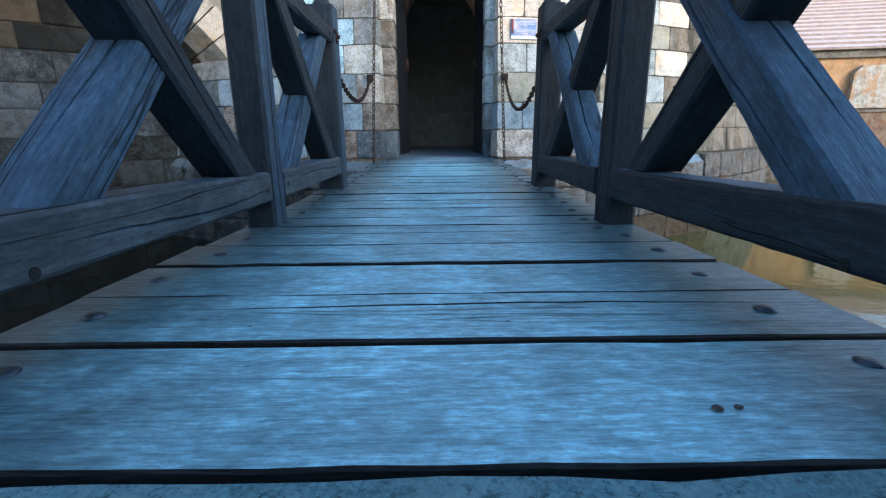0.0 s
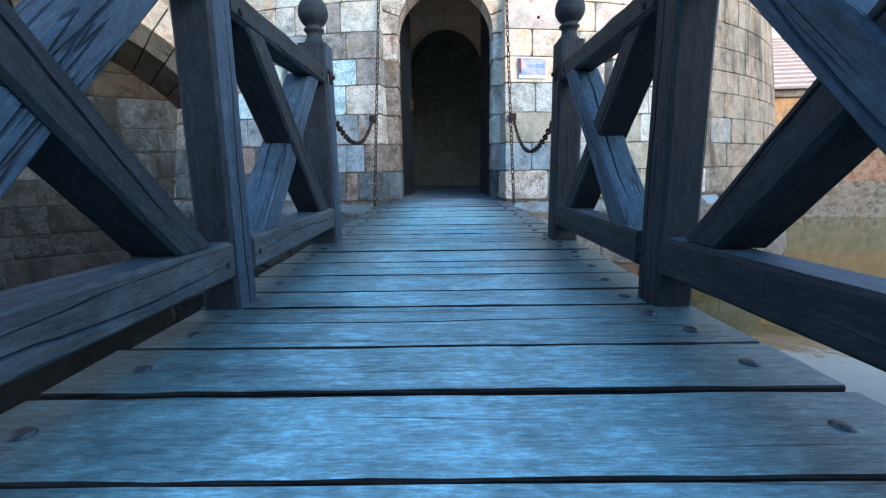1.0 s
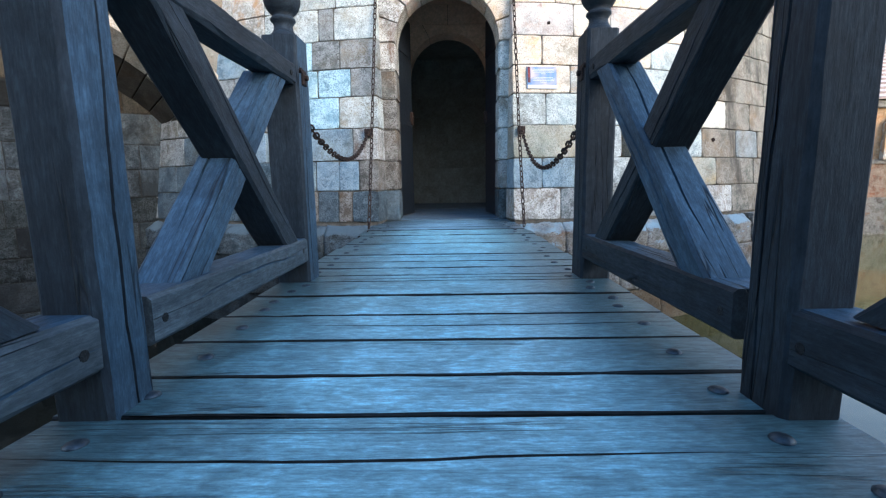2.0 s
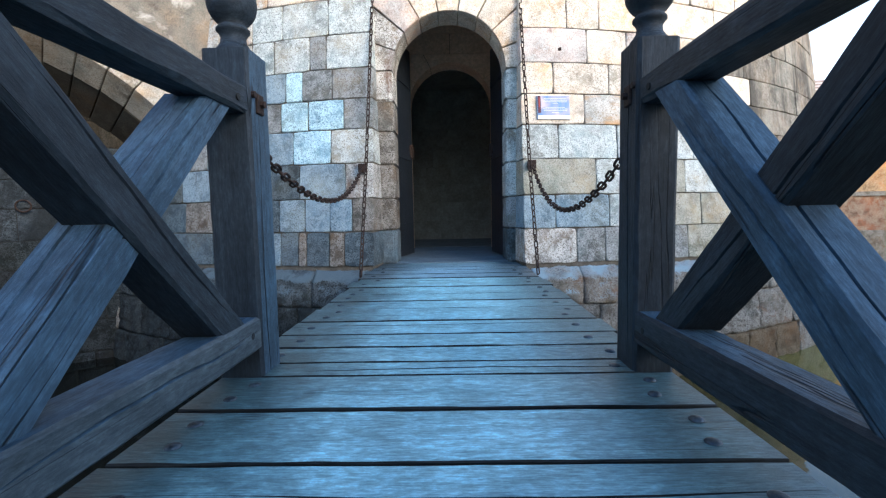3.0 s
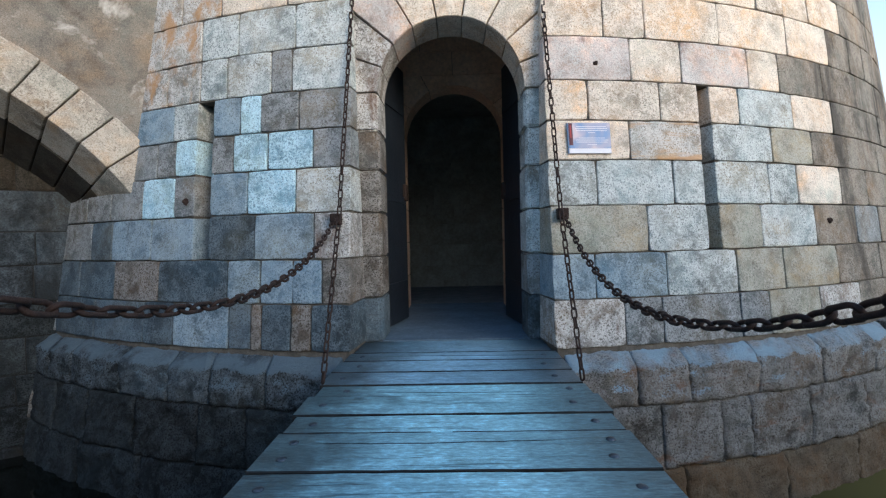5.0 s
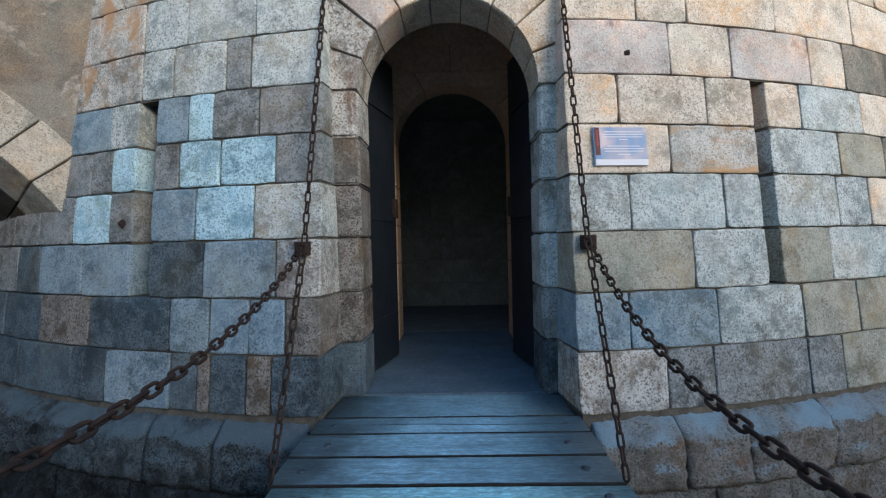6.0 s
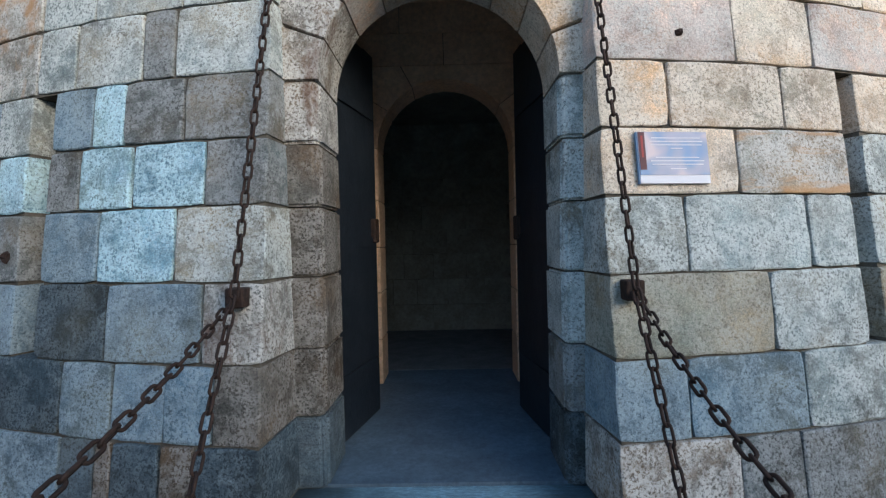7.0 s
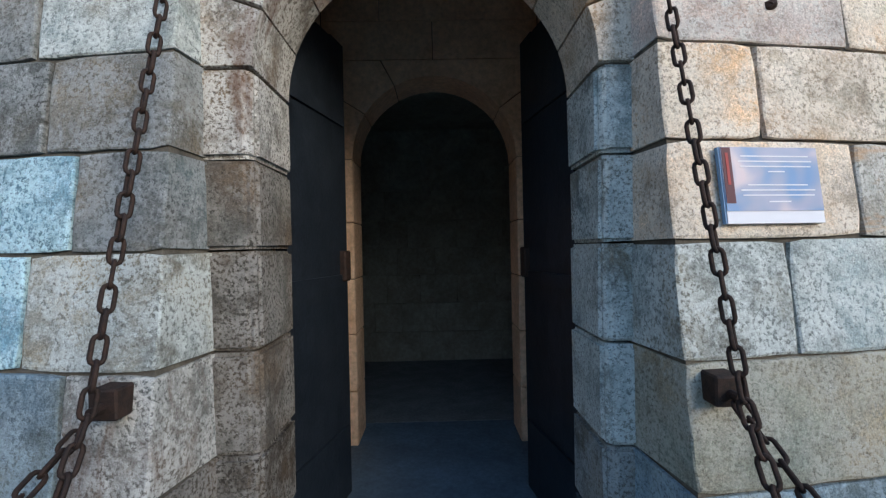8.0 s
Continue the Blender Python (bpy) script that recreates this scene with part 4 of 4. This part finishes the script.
# ---- the plaque ----
def build_plaque():
    p0, p1 = on_tower(0.965, 1.55), on_tower(1.315, 1.55)
    up = (on_tower(1.14, 1.80) - on_tower(1.14, 1.55)).normalized()
    x = (p1 - p0).normalized()
    out = x.cross(up).normalized()
    up = out.cross(x)
    board = empty("plaque")
    board.matrix_basis = Matrix.Translation(on_tower(1.14, 1.672) + out * 0.014) @ Matrix((x, up, out)).transposed().to_4x4()
    tagged(board, "blue and white printed information plaque on the stone wall", "plaque")
    mats = {}
    for key, col in (("white", (0.70, 0.69, 0.72)), ("red", (0.075, 0.02, 0.035)), ("scarlet", (0.30, 0.035, 0.04)), ("light", (0.15, 0.25, 0.40))):
        m, nt, bsdf = material("plaque_" + key, 0.35)
        bsdf.inputs["Base Color"].default_value = (*col, 1)
        bsdf.inputs["Specular IOR Level"].default_value = 0.1
        mats[key] = m

    m, nt, bsdf = material("plaque_print", 0.35)
    tc = nt.nodes.new("ShaderNodeTexCoord")
    wash = noise_tex(nt, tc.outputs["Object"], 7.0, 1, 0.4, 0.6)
    nt.links.new(ramp(nt, wash, [(0.36, (0.075, 0.19, 0.40)), (0.47, (0.20, 0.25, 0.38)), (0.56, (0.26, 0.28, 0.40)), (0.68, (0.48, 0.40, 0.44))]), bsdf.inputs["Base Color"])
    mats["print"] = m

    def slab(name, x0, y0, x1, y1, z0, z1, key, label=""):
        bm = bmesh.new()
        add_box(bm, (x0, y0, z0), (x1, y1, z1))
        return part(name, bm, mats[key], board, label)

    slab("panel", -0.176, -0.125, 0.176, 0.125, -0.012, 0.006, "white")
    slab("field", -0.176, -0.085, 0.176, 0.125, 0.006, 0.008, "print", "cloudy blue and pink printed field")
    slab("edge", -0.182, -0.125, -0.1765, 0.125, -0.010, 0.004, "light", "pale blue edge")
    slab("band", -0.174, -0.06, -0.142, 0.123, 0.008, 0.0095, "red", "dark red band")
    for i, (w, y) in enumerate(((0.25, 0.095), (0.27, 0.078), (0.26, 0.061), (0.06, 0.044), (0.22, 0.0), (0.27, -0.017), (0.26, -0.034), (0.08, -0.055))):
        slab("text_bar", 0.017 - w / 2, y - 0.002, 0.017 + w / 2, y + 0.002, 0.0080, 0.0088, "white")
    slab("text_bar", -0.163, 0.0, -0.153, 0.105, 0.0095, 0.0105, "scarlet")


# ---- the curtain wall with its wide arch, beside the tower ----
def build_curtain():
    rng = random.Random(12)
    P = Vector((-2.90, 7.10, 0))
    d = Vector((-0.82, -0.57, 0)).normalized()
    nrm = Vector((0.57, -0.82, 0)).normalized()
    at = lambda s, z, o=0.0: P + d * s + nrm * o + Vector((0, 0, z))
    # a segmental arch: its centre, the radius of its inner and outer edge, and the lower back edge of its soffit
    cs, cz, rad, ring_t, rad_back, deep = 2.61, -0.26, 2.96, 0.37, 2.50, 1.0
    first, last = radians(33.7), radians(146.3)
    on = lambda r, t, o: at(cs - r * math.cos(t), cz + r * math.sin(t), o)
    # wall above the arch, and its far pier
    bm = bmesh.new()
    steps = [first + (last - first) * i / 24 for i in range(25)]
    for t0, t1 in zip(steps, steps[1:]):
        a, b = on(rad + ring_t - 0.02, t0, -0.02), on(rad + ring_t - 0.02, t1, -0.02)
        add_prism(bm, [a, b, Vector((b.x, b.y, 8.0)), Vector((a.x, a.y, 8.0))], -nrm * 0.9)
    add_prism(bm, [at(-0.6, 1.6, -0.02), on(rad + ring_t - 0.02, first, -0.02), at(cs - (rad + ring_t - 0.02) * math.cos(first), 8.0, -0.02), at(-0.6, 8.0, -0.02)], -nrm * 0.9)
    add_prism(bm, [at(5.07, -1.6, -0.02), at(9.0, -1.6, -0.02), at(9.0, 8.0, -0.02), at(5.07, 8.0, -0.02)], -nrm * 0.9)
    bmesh.ops.remove_doubles(bm, verts=bm.verts, dist=0.0005)
    curtain = mesh_object("wall_curtain", bm, PLASTER)
    tagged(curtain, "peeling rendered curtain wall over a wide stone arch", "wall", kind="structure")
    n = 20
    for k in range(n):
        t0, t1 = first + (last - first) * k / n + 0.0022, first + (last - first) * (k + 1) / n - 0.0022
        ts = [t0, (t0 + t1) / 2, t1]
        split = rng.uniform(0.38, 0.62)
        th = ring_t * rng.uniform(0.97, 1.04)
        for row, (u0, u1) in enumerate(((0.0, split - 0.004), (split + 0.004, 1.0))):
            bm = bmesh.new()
            ends = []
            for u in (u0, u1):
                inner_r = rad + (rad_back - rad) * u + rng.uniform(-0.006, 0.006)
                ends.append([bm.verts.new(on(inner_r, t, 0.012 - deep * u)) for t in ts] + [bm.verts.new(on(rad + th, t, 0.012 - deep * u)) for t in ts[::-1]])
            bm.faces.new(ends[0])
            bm.faces.new(ends[1][::-1])
            for i in range(6):
                q = (i + 1) % 6
                bm.faces.new([ends[0][i], ends[0][q], ends[1][q], ends[1][i]])
            bmesh.ops.bevel(bm, geom=list(bm.edges), offset=0.008, segments=1, affect="EDGES")
            # the deeper row is coloured darker for the shade under the vault
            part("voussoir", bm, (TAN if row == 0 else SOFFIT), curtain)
    bm = bmesh.new()
    add_prism(bm, [at(-2.2, -1.6, -1.0), at(6.0, -1.6, -1.0), at(6.0, 4.0, -1.0), at(-2.2, 4.0, -1.0)], -nrm * 0.4)
    backing = mesh_object("wall_moat", bm, MOAT_MORTAR)
    tagged(backing, "stained stone wall with the arch's shade painted in", "wall", kind="structure")
    z = -1.5
    while z < 2.4:
        h = rng.uniform(0.30, 0.42)
        ss = joints(rng, -1.6, 5.0, 0.4, 0.85)
        for s0, s1 in zip(ss, ss[1:]):
            bm = bmesh.new()
            stone_mesh(bm, lambda s, zz, o: at(s, zz, -0.98 + o), s0, s1, z, z + h, 0.02, rng, edge=0.018, rough=0.008)
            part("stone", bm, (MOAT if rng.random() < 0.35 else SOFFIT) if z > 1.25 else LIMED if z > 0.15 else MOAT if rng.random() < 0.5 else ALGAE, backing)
        z += h
    ring = empty("mooring_ring", at(1.9, 0.75, -0.95))
    tagged(ring, "rusty iron mooring ring on the moat wall", "ring")
    bm = bmesh.new()
    rr = [[bm.verts.new((d * ((0.07 + 0.01 * math.cos(v)) * math.cos(u))) + Vector((0, 0, (0.07 + 0.01 * math.cos(v)) * math.sin(u))) + nrm * (0.01 * math.sin(v) + 0.015)) for v in [k * math.pi / 3 for k in range(6)]] for u in [k * math.pi / 10 for k in range(20)]]
    for i in range(20):
        for k in range(6):
            bm.faces.new([rr[i][k], rr[(i + 1) % 20][k], rr[(i + 1) % 20][(k + 1) % 6], rr[i][(k + 1) % 6]])
    part("hoop", bm, IRON, ring)


# ---- across the water ----
def build_far_side():
    rng = random.Random(77)
    P = Vector((8.0, 14.9, 0))
    d = Vector((0.985, -0.17, 0)).normalized()
    nrm = Vector((-0.17, -0.985, 0)).normalized()
    at = lambda s, z, o=0.0: P + d * s + nrm * o + Vector((0, 0, z))

    def band(name, s0, s1, z0, z1, out, back, mat, parent=None, label=""):
        bm = bmesh.new()
        add_prism(bm, [at(s0, z0, out), at(s1, z0, out), at(s1, z1, out), at(s0, z1, out)], -nrm * (out + back))
        return mesh_object(name, bm, mat, parent, label)

    house = empty("barrack_house", at(6, -1.3))
    tagged(house, "low ochre building with a long pale tiled roof", "house")
    inv = Matrix.Translation(-at(6, -1.3))
    pieces = [
        band("wall", -6, 26, 0.9, 2.45, 0.0, 0.6, ORANGE, None, "ochre rendered wall"),
        band("cornice", -6, 26, 2.35, 2.62, 0.10, 0.5, ROUGH),
        band("string_course", -6, 26, 0.80, 0.92, 0.08, 0.5, ROUGH),
        band("brick_band", -6, 26, -0.15, 0.80, 0.03, 0.6, REDDISH),
        band("footing", -6, 26, -1.6, -0.15, 0.08, 0.6, ROUGH),
    ]
    for s in (4.35, 8.3, 12.2):
        bm = bmesh.new()
        add_prism(bm, [at(s, 0.92, 0.16), at(s + 1.15, 0.92, 0.16), at(s + 1.15, 1.9, 0.16), at(s + 0.95, 2.12, 0.16), at(s + 0.2, 2.12, 0.16), at(s, 1.9, 0.16)], -nrm * 0.2)
        pieces.append(mesh_object("blind_arch", bm, RUSTY))
    rows = 14
    for i in range(rows):
        bm = bmesh.new()
        o0, z0 = 0.22 - i * 0.38, 2.56 + i * 0.190
        add_prism(bm, [at(-6, z0, o0), at(-6, z0 + 0.07, o0), at(-6, z0 + 0.205, o0 - 0.42), at(-6, z0 + 0.14, o0 - 0.42)], d * 32)
        strip = mesh_object("roof_strip", bm, TILE)
        # the shadow line below each overlap is painted on the front face
        strip.data.materials.append(TILE_EDGE)
        for f in strip.data.polygons:
            if f.normal.dot(nrm) > 0.8:
                f.material_index = 1
        pieces.append(strip)
    bm = bmesh.new()
    add_prism(bm, [at(-6, 2.55, 0.15), at(-6, 2.55 + rows * 0.19, 0.22 - rows * 0.38), at(-6, 2.55, 0.22 - rows * 0.38)], d * 32)
    pieces.append(mesh_object("gable", bm, ROUGH))
    for ob in pieces:
        ob.parent = house
        ob.matrix_parent_inverse = inv


def build_ground():
    bm = bmesh.new()
    v = [bm.verts.new(p) for p in ((-300, -300, -1.22), (300, -300, -1.22), (300, 300, -1.22), (-300, 300, -1.22))]
    bm.faces.new(v)
    tagged(mesh_object("water", bm, WATER), "still olive green moat water", "water", kind="structure")
    # quay out of view; its pale stone is picked to bounce light
    bm = bmesh.new()
    add_box(bm, (-30, -30, -1.6), (30, 0.14, -0.02))
    tagged(mesh_object("ground", bm, WASHED), "stone quay before the bridge", "ground", kind="structure")
    rng = random.Random(5)
    bm = bmesh.new()
    n = 40
    top, low = [], []
    for i in range(n + 1):
        x = -2.4 + 4.8 * i / n
        e = 0.394 + rng.uniform(-0.006, 0.004)
        top.append([bm.verts.new((x, -0.9, 0.046)), bm.verts.new((x, e - 0.010, 0.046 + rng.uniform(-0.003, 0.003))), bm.verts.new((x, e, 0.030 + rng.uniform(-0.004, 0.004))), bm.verts.new((x, e - 0.004, -0.5)), bm.verts.new((x, -0.9, -0.5))])
    for p, q in zip(top, top[1:]):
        for k in range(5):
            bm.faces.new([p[k], q[k], q[(k + 1) % 5], p[(k + 1) % 5]])
    bm.faces.new(top[0])
    bm.faces.new(top[-1][::-1])
    tagged(mesh_object("kerb", bm, KERB), "pale granite sill at the bridge's landing", "kerb", kind="structure")


def build_rear():
    """An unseen wall added behind the landing to block low sky and bounce light."""
    bm = bmesh.new()
    add_box(bm, (-16, -6.2, -0.3), (30, -5.4, 5.2))
    tagged(mesh_object("wall_rear", bm, PALE), "unseen added wall that blocks and bounces light", "wall", kind="structure")


build_ground()
build_rear()
build_gateway()
build_gate_leaf(-1)
build_gate_leaf(1)
build_railing(-1, "weathered dark timber railing with crossed braces and ball finials")
build_railing(1, "weathered dark timber railing with crossed braces and ball finials")
build_chains()
build_plaque()
build_rust_lumps()
build_debris()
build_curtain()
build_far_side()
build_bridge()
build_tower_stones()
